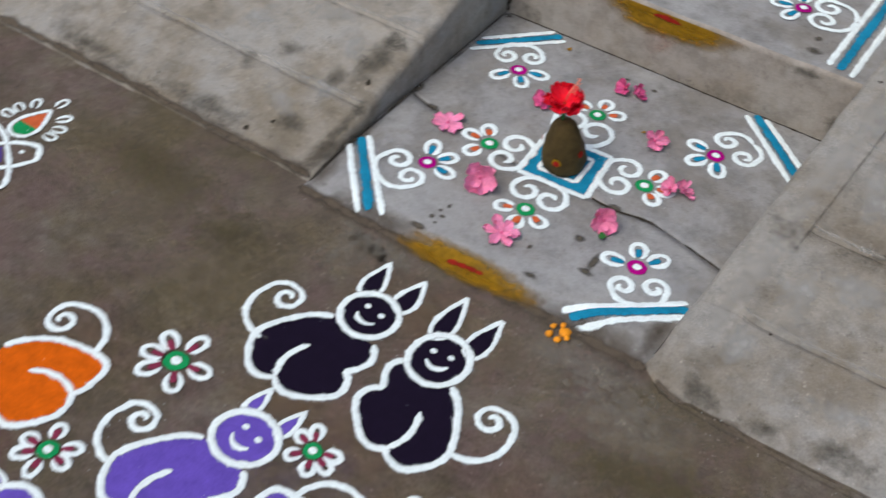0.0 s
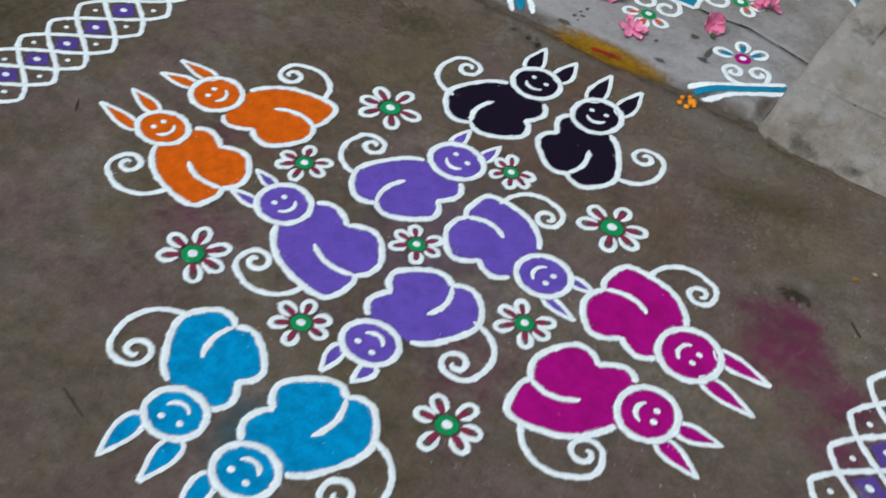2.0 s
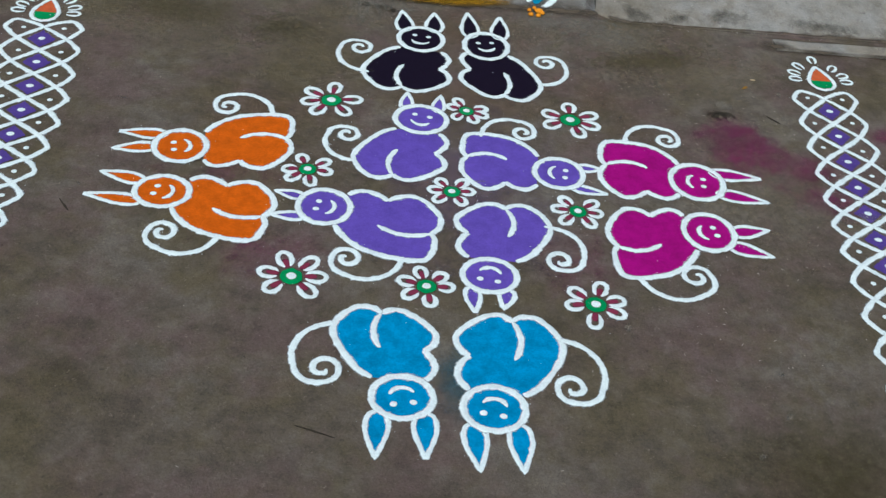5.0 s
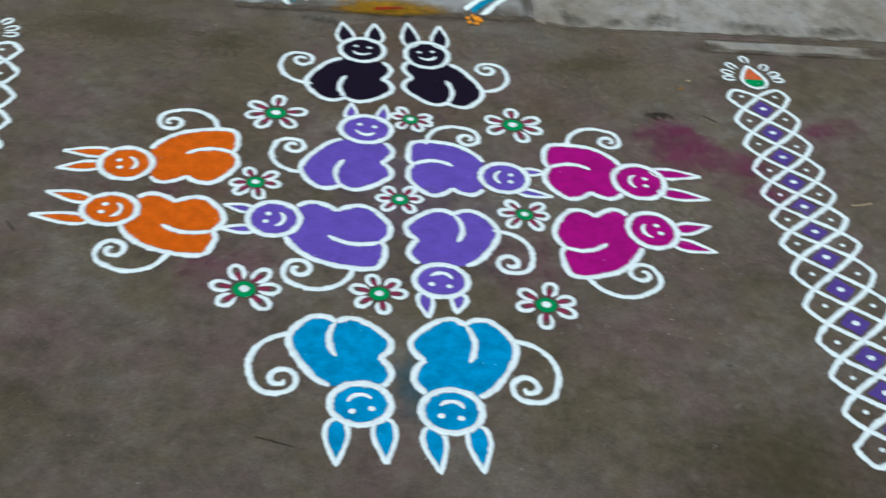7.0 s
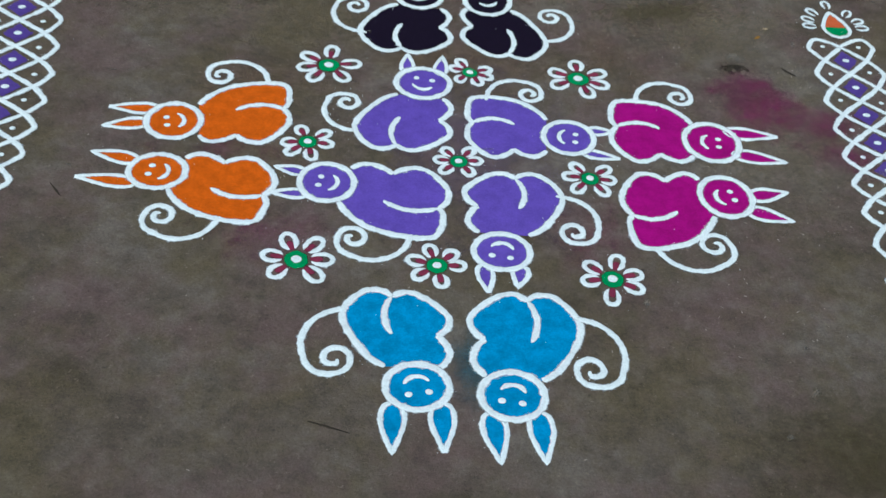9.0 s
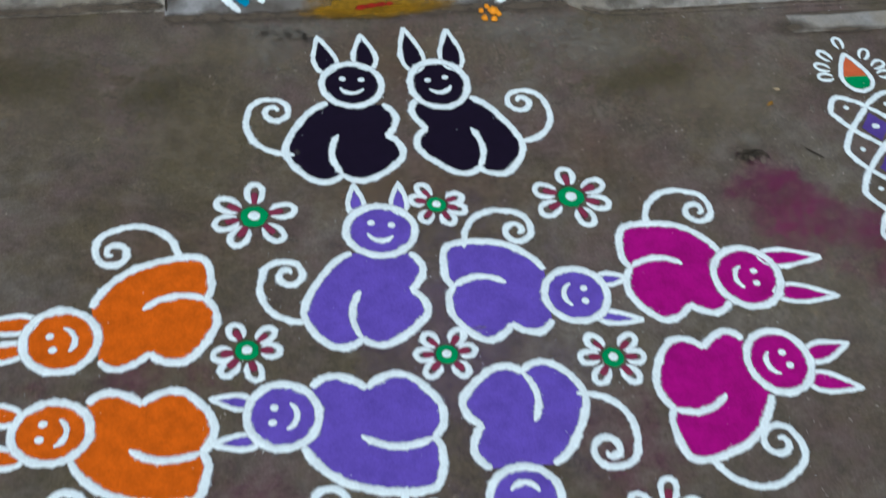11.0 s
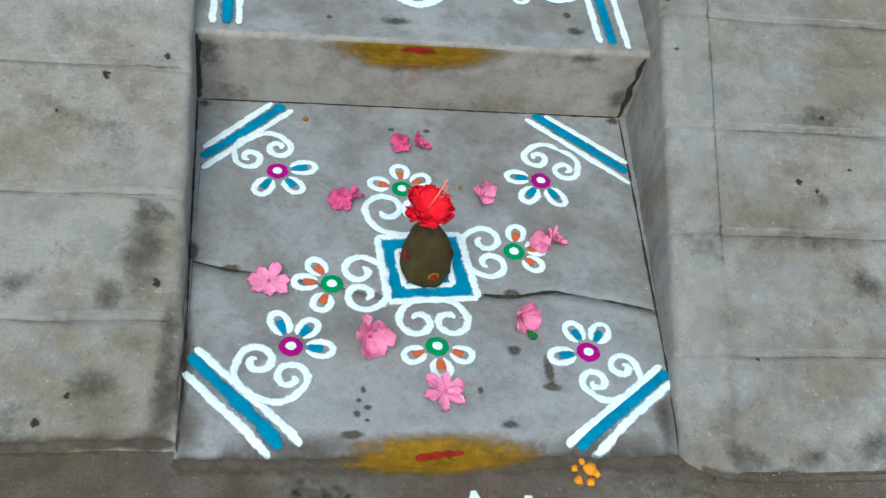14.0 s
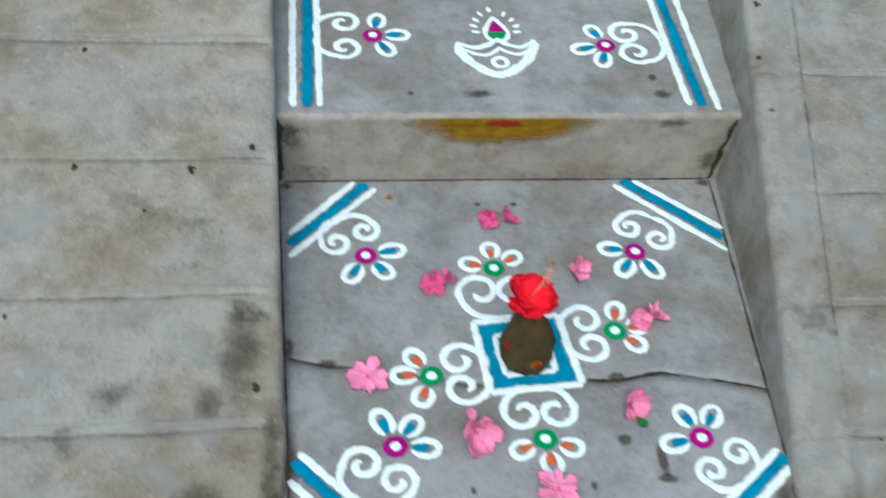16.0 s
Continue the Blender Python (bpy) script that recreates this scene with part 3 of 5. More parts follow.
for x, y, rx, ry, turn, peak in ((-0.240, 0.135, 0.050, 0.10, 6, 1.45), (-0.285, 0.055, 0.032, 0.04, 0, 1.5), (-0.232, 0.205, 0.05, 0.03, -8, 1.4), (-0.19, -0.01, 0.024, 0.11, -3, 1.25), (-0.185, -0.12, 0.030, 0.08, 0, 1.35),
                                 (-0.30, -0.09, 0.06, 0.035, 10, 1.2), (-0.5, -0.14, 0.2, 0.04, 2, 1.1), (-0.85, -0.14, 0.22, 0.04, 0, 1.0), (-0.43, 0.07, 0.035, 0.03, 20, 1.1), (-0.50, 0.0, 0.05, 0.03, 0, 1.0), (-0.36, 0.36, 0.12, 0.05, -10, 0.7)):
    stain("damp_stain", x, y, rx, ry, turn, MOSS, "dark mossy stain on grey cement", 0.8, peak, on=left_toe)
for x, y, rx, ry, peak in ((-0.195, -0.13, 0.03, 0.07, 0.6), (-0.25, -0.17, 0.08, 0.02, 0.55), (-0.45, -0.17, 0.12, 0.018, 0.5), (-0.75, -0.17, 0.2, 0.018, 0.5)):
    stain("corner_dirt", x, y, rx, ry, 0, DIRT, "brown dirt washed onto the foot of the ramp", 0.95, peak, on=left_toe)
for x, y, rx, ry, peak in ((-0.155, -0.15, 0.030, 0.060, 0.8), (-0.162, -0.02, 0.014, 0.09, 0.9), (0.02, -0.185, 0.16, 0.03, 0.8), (0.50, -0.185, 0.14, 0.03, 0.8), (0.615, -0.13, 0.022, 0.07, 0.9)):
    stain("rim_dirt", x, y, rx, ry, 0, DIRT, "brown dirt washed over the rim of the landing", 0.95, peak, 0.0006)
for x, y, rx, ry, turn, peak in ((0.72, 0.15, 0.06, 0.045, 10, 1.05), (0.74, -0.205, 0.05, 0.028, -10, 1.35), (0.86, -0.21, 0.05, 0.025, 0, 1.2), (1.0, -0.19, 0.09, 0.035, 5, 1.2), (1.02, 0.09, 0.05, 0.035, -35, 1.25), (0.97, 0.25, 0.03, 0.03, 0, 1.1), (1.25, -0.2, 0.12, 0.03, -4, 1.2), (1.5, -0.2, 0.12, 0.03, 2, 1.1), (0.93, 0.17, 0.14, 0.03, 2, 0.95), (1.0, 0.42, 0.10, 0.04, 10, 0.8)):
    stain("damp_stain", x, y, rx, ry, turn, MOSS, "dark damp stain on grey cement", 0.8, peak, on=right_toe)
for toe, spots in ((left_toe, ((-0.30, 0.14, 0.05, 0.06), (-0.42, 0.20, 0.09, 0.04), (-0.25, 0.26, 0.05, 0.02), (-0.30, 0.02, 0.07, 0.03), (-0.55, 0.12, 0.08, 0.05), (-0.6, 0.35, 0.10, 0.05), (-0.36, -0.05, 0.08, 0.03))),
                   (right_toe, ((0.84, 0.30, 0.05, 0.07), (0.88, 0.10, 0.07, 0.05), (0.80, 0.05, 0.05, 0.07), (0.95, 0.52, 0.08, 0.05), (1.1, 0.02, 0.10, 0.04), (0.78, 0.46, 0.04, 0.06), (0.75, -0.10, 0.04, 0.06), (0.95, -0.12, 0.08, 0.03)))):
    for x, y, rx, ry in spots:
        stain("pale_patch", x, y, rx, ry, random.uniform(-25, 25), CHALK, "pale smeared cement patch on the ramp", 0.7, 1.05, on=toe)
for x, y, r in ((-0.32, 0.45, 0.010), (-0.221, 0.492, 0.007), (-0.214, 0.076, 0.008), (-0.335, -0.105, 0.006), (-0.377, -0.143, 0.008), (-0.396, 0.375, 0.004), (-0.513, 0.456, 0.007), (-0.511, 0.684, 0.006), (-0.6, 0.2, 0.005), (-0.7, 0.1, 0.006)):
    for k in range(3):
        stain("pit_mark", x + 0.4 * r * math.cos(2.1 * k + x * 90), y + 0.5 * r * math.sin(2.1 * k + x * 90), r * (0.75 - 0.18 * k), r * (0.85 - 0.15 * k), 40 * k, SOIL, "small dark pit in grey cement", 0.7, 1.1, on=left_toe)
for x, y, r in ((1.002, 0.42, 0.007), (1.037, 0.314, 0.005), (0.931, 0.286, 0.008), (0.962, 0.269, 0.005), (0.727, 0.548, 0.006), (0.725, 0.659, 0.007), (0.748, 0.78, 0.010), (1.1, 0.1, 0.005), (0.789, -0.044, 0.005)):
    for k in range(3):
        stain("pit_mark", x + 0.5 * r * math.cos(2.1 * k + x * 70), y + 0.4 * r * math.sin(2.1 * k + x * 70), r * (0.75 - 0.18 * k), r * (0.75 - 0.15 * k), 50 * k, SOIL, "small dark pit in grey cement", 0.7, 1.1, on=right_toe)
for x, y, rx, ry, turn in ((0.376, -0.004, 0.016, 0.015, 0), (0.431, -0.045, 0.011, 0.036, 2), (0.431, -0.078, 0.021, 0.010, 0), (0.118, -0.085, 0.007, 0.009, 0), (0.110, -0.105, 0.006, 0.006, 0), (0.124, -0.118, 0.009, 0.006, 0), (0.106, -0.130, 0.007, 0.009, 0), (0.122, -0.142, 0.006, 0.005, 0), (0.35, -0.15, 0.02, 0.010, 0), (0.1, -0.165, 0.02, 0.008, 0), (0.31, -0.085, 0.006, 0.010, 0),
                           (0.27, 0.53, 0.012, 0.008, 0), (0.20, 0.53, 0.009, 0.006, 0), (0.39, 0.118, 0.02, 0.012, 0), (0.665, 0.585, 0.018, 0.012, 0), (-0.165, 0.585, 0.016, 0.012, 0), (-0.165, 0.2, 0.012, 0.03, 0), (-0.10, 0.165, 0.02, 0.012, 0)):
    stain("damp_stain", x, y, rx, ry, turn, SPOT, "dark damp spot on the landing", 0.9, 1.5, 0.0003)
for x, y, rx, ry in ((0.2, 0.66, 0.035, 0.014), (0.07, 0.66, 0.008, 0.008), (0.56, 0.66, 0.022, 0.016), (0.55, 0.71, 0.012, 0.015), (0.66, 0.70, 0.006, 0.008)):
    stain("damp_stain", x, y, rx, ry, 0, SPOT, "dark damp spot on the step", 0.9, 1.4, RISE + 0.001)
for i in range(34):
    x, y = random.uniform(-1.0, 1.6), random.uniform(-2.0, -0.3)
    stain("scuff", x, y, random.uniform(0.006, 0.03), random.uniform(0.004, 0.012), random.uniform(0, 180), SCUFF, "pale scuff worn into the brown cement", 0.9, random.uniform(0.9, 1.25), 0.0002)
for x, y, rx, ry in ((0.5, -0.27, 0.09, 0.035), (0.62, -0.25, 0.07, 0.03), (0.1, -0.26, 0.1, 0.025), (0.9, -0.6, 0.05, 0.03), (1.15, -1.0, 0.08, 0.05), (0.0, -0.24, 0.1, 0.02)):
    stain("scuff", x, y, rx, ry, random.uniform(-20, 20), SCUFF, "pale scuffed patch on the brown cement", 0.9, 1.0, 0.00015)
for x, y, rx, ry in ((-0.45, -0.35, 0.22, 0.09), (0.75, -0.42, 0.2, 0.07), (-0.2, -0.4, 0.1, 0.08), (-0.9, -1.0, 0.2, 0.3), (0.9, -1.7, 0.3, 0.2)):
    stain("damp_stain", x, y, rx, ry, random.uniform(-20, 20), powder("olive_algae", (0.088, 0.074, 0.032), 0.8, 1.3, 0.1, 0.55, 40), "olive algae stain on the brown cement", 0.95, 0.9, 0.0001)

for x, z, rx, rz, peak in ((-0.14, 0.13, 0.035, 0.05, 0.95), (-0.12, 0.05, 0.05, 0.05, 0.8), (0.57, 0.168, 0.05, 0.015, 1.7), (0.665, 0.06, 0.03, 0.06, 1.5), (0.66, 0.012, 0.05, 0.016, 1.6), (-0.155, 0.15, 0.03, 0.035, 1.5), (0.3, 0.03, 0.2, 0.02, 0.5)):
    ob = part("damp_stain", dab(x, z, rx, rz, 0, 0.0032, 0.0003, 0.95, RISER_M, 7, 36, peak), MOSS)
    tagged(ob, "brown damp stain on the riser of the step", "stain", kind="stuff")

along_ramp("toe_dirt", right_toe, [(x, right_toe(x) + 0.005) for x in (0.66, 0.70, 0.76, 0.9, 1.1, 1.4, 1.7)], 0.020, DIRT, "brown dirt along the toe of the ramp")

for x, y, rx, ry in ((1.1, -0.31, 0.06, 0.03), (1.22, -0.324, 0.10, 0.014), (1.42, -0.322, 0.13, 0.012), (1.2, -0.272, 0.14, 0.008), (1.58, -0.297, 0.06, 0.036)):
    stain("strip_dirt", x, y, rx, ry, 0, DIRT, "brown dirt over the pale cement strip", 0.9, 1.3, 0.0046)

for points, w in (([(0.335, 0.115), (0.391, 0.112), (0.43, 0.119), (0.464, 0.124), (0.50, 0.117)], 0.007), ([(0.55, 0.109), (0.653, 0.083)], 0.004), ([(-0.165, 0.178), (-0.106, 0.161), (-0.068, 0.157)], 0.004)):
    seam("crack_dirt", points, w, 0.0004, "brown dirt lodged in the landing's crack", material=SOIL)

for x, y, rx, ry, peak in ((0.32, -0.33, 0.24, 0.11, 0.85), (0.72, -0.38, 0.26, 0.14, 0.85), (-0.06, -0.30, 0.2, 0.07, 0.75), (-0.5, -0.38, 0.36, 0.16, 0.9), (0.85, -0.46, 0.3, 0.14, 0.9), (-0.15, -0.5, 0.2, 0.14, 0.7), (0.9, -0.95, 0.2, 0.25, 0.6)):
    stain("trodden_dust", x, y, rx, ry, random.uniform(-8, 8), SAND, "sandy trodden dust over the brown cement", 1.0, peak, 0.00005)

for x, y, rx, ry, peak in ((0.56, -0.27, 0.15, 0.06, 1.2), (0.66, -0.33, 0.16, 0.09, 1.0), (0.05, -0.25, 0.12, 0.035, 1.0), (0.02, -0.30, 0.07, 0.07, 0.8)):
    stain("worn_grit", x, y, rx, ry, random.uniform(-8, 8), GRIT, "coarse grey grit worn out of the yard floor", 0.95, peak, 0.0002)
for x, y, rx, ry, peak in ((-0.10, 0.36, 0.07, 0.07, 0.7), (0.57, 0.50, 0.10, 0.06, 0.75), (0.60, 0.0, 0.06, 0.07, 0.7), (-0.10, -0.06, 0.08, 0.08, 0.7), (0.24, 0.17, 0.13, 0.12, 0.6), (0.4, 0.3, 0.1, 0.1, 0.5)):
    stain("white_dust", x, y, rx, ry, 0, HAZE, "faint white powder dust on the landing", 1.0, peak, 0.0003)

RUSSET = powder("reddish_brown_dust", (0.205, 0.130, 0.088), 0.75, 1.9, 0.15, 0.5, 80, cloud=13)
for x, y, rx, ry, peak in ((0.23, -0.36, 0.22, 0.15, 0.9), (0.22, -0.66, 0.34, 0.18, 0.7), (-0.2, -0.75, 0.2, 0.16, 0.6), (0.6, -0.62, 0.2, 0.2, 0.6)):
    stain("russet_dust", x, y, rx, ry, 0, RUSSET, "reddish-brown dust trodden into the cement", 1.0, peak, 0.00007)

# dirt along the foot of the left ramp's inner side
SIDE_M = Matrix(((0, 0, 1, -0.1635), (1, 0, 0, 0), (0, 1, 0, 0), (0, 0, 0, 1)))
for y, z, ry, rz, peak in ((-0.13, 0.012, 0.06, 0.014, 1.2), (-0.03, 0.022, 0.09, 0.02, 1.0), (0.12, 0.024, 0.12, 0.02, 0.9), (0.36, 0.024, 0.18, 0.016, 0.7)):
    ob = part("wall_dirt", dab(y, z, ry, rz, 0, 0.0, 0.0002, 0.95, SIDE_M, 7, 36, peak), DIRT)
    tagged(ob, "brown dirt splashed along the foot of the ramp wall", "stain", kind="stuff")

# turmeric and vermilion daubed on the landing's rim and the step's edge
smear = thing("turmeric_smear", 0.235, -0.197, 0.0, "brushed turmeric smear with red vermilion across the landing rim", "turmeric smear")
part("paste", dab(0.235, -0.197, 0.178, 0.037, 1, 0.0048, 0.0006, 0.55, None, 10, 48, 0.95), TURMERIC, smear)
for y, x0, x1, w in ((-0.213, 0.08, 0.37, 0.012), (-0.206, 0.10, 0.30, 0.010), (-0.200, 0.22, 0.40, 0.011), (-0.182, 0.10, 0.17, 0.009), (-0.222, 0.14, 0.29, 0.008)):
    part("brush_stroke", stroke(smooth_line([(x0, y), ((x0 + x1) / 2, y - 0.002), (x1, y + 0.004)]), w, 0.0058, 0.0006, wobble=0.6, taper=0.2), OCHRE, smear)
for x, y, rx, ry in ((0.208, -0.203, 0.015, 0.008), (0.228, -0.200, 0.016, 0.007), (0.248, -0.197, 0.014, 0.007), (0.264, -0.196, 0.010, 0.005)):
    part("vermilion", dab(x, y, rx, ry, 8, 0.0068, 0.0008, 0.6, None, 5, 20, 1.3), KUMKUM, smear)
smear = thing("turmeric_smear", 0.235, RISER_Y, RISE, "brushed turmeric smear with red vermilion on the step's edge", "turmeric smear")
paste = dab(0.243, RISE - 0.012, 0.190, 0.062, 0, 0.004, 0.001, 0.6, RISER_M, 14, 60, 1.2)
for v in paste.vertices:
    v.co.z = min(v.co.z, RISE - 0.004)
part("paste", paste, TURMERIC, smear)
part("vermilion_drip", dab(0.235, RISE - 0.075, 0.05, 0.05, 0, 0.0045, 0.0005, 1.0, RISER_M, 8, 36, 0.62), powder("thin_vermilion_wash", (0.36, 0.10, 0.04), 0.8, 1.8, 0.15, 0.5, 60), smear)
for z, x0, x1, w in ((-0.018, 0.11, 0.36, 0.012), (-0.048, 0.13, 0.33, 0.010), (-0.032, 0.26, 0.37, 0.010), (-0.030, 0.10, 0.16, 0.012)):
    part("brush_stroke", stroke(smooth_line([(x0, RISE + z), ((x0 + x1) / 2, RISE + z - 0.002), (x1, RISE + z)]), w, 0.0058, 0.0006, frame_m=RISER_M, wobble=0.6, taper=0.2), OCHRE, smear)
part("vermilion", stroke(smooth_line([(0.205, RISE - 0.016), (0.235, RISE - 0.013), (0.275, RISE - 0.016)]), 0.011, 0.0068, 0.001, frame_m=RISER_M, wobble=0.6, taper=0.2), KUMKUM, smear)


# ---- powder drawing on the ground: twelve lobed motifs ----
SEATED = [(-0.046, 0.087), (-0.085, 0.041), (-0.108, -0.042), (-0.057, -0.097), (-0.01, -0.077), (0.036, -0.081), (0.088, -0.019), (0.058, 0.023), (0.075, 0.067), (0.049, 0.098), (-0.031, -0.035), (-0.023, 0.013)]
SQUARE = [(-0.048, 0.101), (-0.102, 0.031), (-0.1, -0.073), (-0.047, -0.087), (-0.015, -0.072), (0.039, -0.079), (0.089, -0.023), (0.058, 0.026), (0.075, 0.073), (0.051, 0.102), (-0.035, -0.023), (-0.022, 0.026)]
LINE = 0.0114


def motif(colour, word, at, heading, flipped, form, warp, neck, head, ear_a, ear_b, tail_a, tail_c, ear_half=0.016, feet=None):
    """A lobed animal figure with a round head, two ears and a curled tail, filled with one colour inside white lines.
    """
    up = np.array([math.cos(radians(heading)), math.sin(radians(heading))])
    rt = np.array([up[1], -up[0]]) * (-1 if flipped else 1)
    o = np.array(at)
    put = lambda p: tuple(o + rt * p[0] + up * p[1])
    a, b, c, d = warp
    body = [put((x * a + y * c, x * b + y * d)) for x, y in form]
    it = thing("rangoli_motif", at[0], at[1], 0.0, f"{word} powder rangoli motif with white outline and curled tail", "rangoli motif", "lobed motifs of the drawing")
    lower = [smooth_line(body[0:5]), smooth_line(body[4:8]), smooth_line(body[7:10])]
    body_part = part("body_fill", fill(np.vstack([lower[0][:-1], lower[1][:-1], lower[2]]), 0.0011), colour, it)
    hub = put((0, neck))
    round_top = circle(hub[0], hub[1], head[0], head[1])
    tail = coil(put(tail_a), put(tail_c), 1 if flipped else -1, 7, COIL if form is SEATED else SNUG)
    root = (tail[0] - tail[3]) / np.linalg.norm(tail[0] - tail[3])
    tail = np.vstack([[tail[0] + root * d_ for d_ in (0.016, 0.012, 0.008, 0.004)], tail])
    part("tail", stroke(tail, LINE * 0.92, 0.0014), WHITE, it)
    for q in lower:
        part("outline", stroke(q, LINE, 0.0014, taper=0.8), WHITE, body_part)
    part("crease", stroke(smooth_line([body[4], body[10], body[11]]), LINE * 0.9, 0.0014), WHITE, body_part)
    for side_no, e in enumerate((ear_a, ear_b)):
        tip = np.array(e)
        lean = tip - np.array((0, neck))
        foot = np.array((min(0.042, max(-0.042, lean[0] * (1.0 if form is SEATED else 0.85))), neck))
        if feet is not None:
            foot[0] = feet[side_no]
        elif form is SEATED:
            tilt_ = math.atan2(ear_a[0] + ear_b[0], ear_a[1] + ear_b[1] - 2 * neck)
            foot[0] = (-0.036, 0.036)[side_no] * math.cos(tilt_) + 0.036 * math.sin(tilt_)
        foot[1] += math.sqrt(max(0.024 ** 2, 0.050 ** 2 - foot[0] ** 2))
        shape = leaf(put(foot), put(tip), ear_half)
        ear_part = part("ear_fill", fill(leaf(put(foot), put(tip), ear_half * 0.95), 0.0011), colour, it)
        part("ear_outline", stroke(even(shape + shape[:1]), LINE * 0.72, 0.0014, closed=True), WHITE, ear_part)
    top = part("head_fill", fill(round_top, 0.0024), colour, it)
    part("head_outline", stroke(even(round_top + round_top[:1]), LINE, 0.0026, closed=True), WHITE, top)
    for s in (-1, 1):
        spot = put((s * (0.0175 if form is SEATED else 0.0125), neck + 0.014))
        part("dot", dab(spot[0], spot[1], 0.0075, 0.0066, 0, 0.0028, 0.0012, 0.5, None, 3, 14), WHITE, top)
    arc = [put((0.024 * math.cos(t), neck + 0.002 + 0.0235 * math.sin(t))) for t in np.linspace(radians(205), radians(335), 12)]
    part("arc", stroke(even(arc), LINE * 0.72, 0.0028), WHITE, top)


motif(BLACK, "black", (0.141, -0.545), 82, 0, SEATED, (1.057, -0.094, 0.043, 1.012), 0.140, (0.056, 0.054), (-0.067, 0.263), (0.016, 0.276), (-0.116, -0.035), (-0.139, 0.065), 0.0215)
motif(BLACK, "black", (0.343, -0.545), 98, 1, SEATED, (0.973, 0.059, -0.026, 1.034), 0.130, (0.055, 0.060), (-0.062, 0.271), (0.021, 0.292), (-0.116, -0.04), (-0.138, 0.055), 0.0215)
motif(PURPLE, "violet", (0.132, -0.882), 77, 0, SEATED, (1.003, 0.005, 0.017, 0.993), 0.138, (0.059, 0.052), (-0.055, 0.232), (0.022, 0.246), (-0.117, -0.058), (-0.142, 0.030), 0.014)
motif(PURPLE, "violet", (0.324, -1.115), -99, 0, SEATED, (0.994, -0.014, -0.015, 0.949), 0.136, (0.054, 0.047), (-0.038, 0.220), (0.015, 0.243), (-0.109, -0.038), (-0.135, 0.058), 0.015)
motif(CYAN, "sky-blue", (0.114, -1.441), -80, 1, SEATED, (0.955, 0.062, -0.029, 0.945), 0.130, (0.055, 0.047), (-0.065, 0.253), (0.019, 0.264), (-0.104, -0.057), (-0.129, 0.051), 0.020, (-0.047, 0.034))
motif(CYAN, "sky-blue", (0.319, -1.45), -99, 0, SEATED, (1.012, -0.044, -0.015, 1.056), 0.135, (0.055, 0.049), (-0.065, 0.258), (0.007, 0.271), (-0.112, -0.055), (-0.133, 0.058), 0.020, (-0.046, 0.033))
motif(PURPLE, "violet", (0.33, -0.894), -7, 0, SQUARE, (0.998, 0.01, -0.02, 0.905), 0.140, (0.054, 0.052), (-0.036, 0.235), (0.048, 0.249), (-0.109, -0.041), (-0.131, 0.052), 0.012)
motif(MAGENTA, "magenta", (0.644, -0.889), -8, 0, SQUARE, (1.026, -0.035, -0.029, 0.947), 0.137, (0.059, 0.061), (-0.049, 0.283), (0.033, 0.295), (-0.119, -0.025), (-0.141, 0.072), 0.018)
motif(MAGENTA, "magenta", (0.638, -1.105), 12, 1, SQUARE, (1.067, 0.093, 0.023, 0.967), 0.140, (0.054, 0.058), (-0.089, 0.249), (-0.008, 0.275), (-0.123, -0.055), (-0.124, 0.061), 0.018)
motif(ORANGE, "orange", (-0.204, -0.881), -170, 1, SQUARE, (0.98, 0.06, -0.001, 1.004), 0.153, (0.055, 0.055), (-0.062, 0.281), (-0.003, 0.294), (-0.114, -0.051), (-0.141, 0.047))
motif(ORANGE, "orange", (-0.226, -1.088), 169, 0, SQUARE, (0.914, -0.083, 0.035, 1.038), 0.143, (0.055, 0.049), (-0.051, 0.29), (0.025, 0.285), (-0.107, -0.008), (-0.114, 0.098))
motif(PURPLE, "violet", (0.111, -1.106), 168, 0, SQUARE, (0.996, -0.044, 0.01, 1.109), 0.149, (0.054, 0.054), (-0.055, 0.248), (0.019, 0.259), (-0.114, -0.04), (-0.134, 0.064), 0.012)


# ---- six-petalled powder flowers between them ----
def petal_loop(x, y, r0, r1, half, angle):
    d = np.array([math.cos(radians(angle)), math.sin(radians(angle))])
    s = np.array([-d[1], d[0]])
    p = np.array([x, y])
    ts = np.linspace(-0.86, 0.86, 19) * math.pi
    return [tuple(p + d * ((r0 + r1) / 2 + (r1 - r0) / 2 * math.cos(t)) + s * half * math.sin(t) * (0.86 + 0.14 * math.cos(t))) for t in ts]


def ground_flower(x, y, r, angles):
    it = thing("rangoli_flower", x, y, 0.0, "powder flower with green centre, white petals and rose strokes", "rangoli flower", "powder flowers between the motifs")
    for a in angles:
        reach = r * random.uniform(0.93, 1.05)
        loop = part("petal", stroke(even(petal_loop(x, y, 0.36 * r, reach - 0.004, 0.215 * r, a)), 0.0095, 0.0014), WHITE, it)
        d = (math.cos(radians(a)), math.sin(radians(a)))
        part("petal_stroke", stroke(even([(x + d[0] * r * 0.36, y + d[1] * r * 0.36), (x + d[0] * r * 0.70, y + d[1] * r * 0.70)]), 0.0125, 0.0021, taper=0.75), ROSE, loop)
    core = part("centre", dab(x, y, 0.34 * r, 0.33 * r, 0, 0.0009, 0.0014, 0.3), GREEN, it)
    part("middle_dot", dab(x, y, 0.155 * r, 0.145 * r, 0, 0.0024, 0.0014, 0.4, None, 4, 18), WHITE, core)


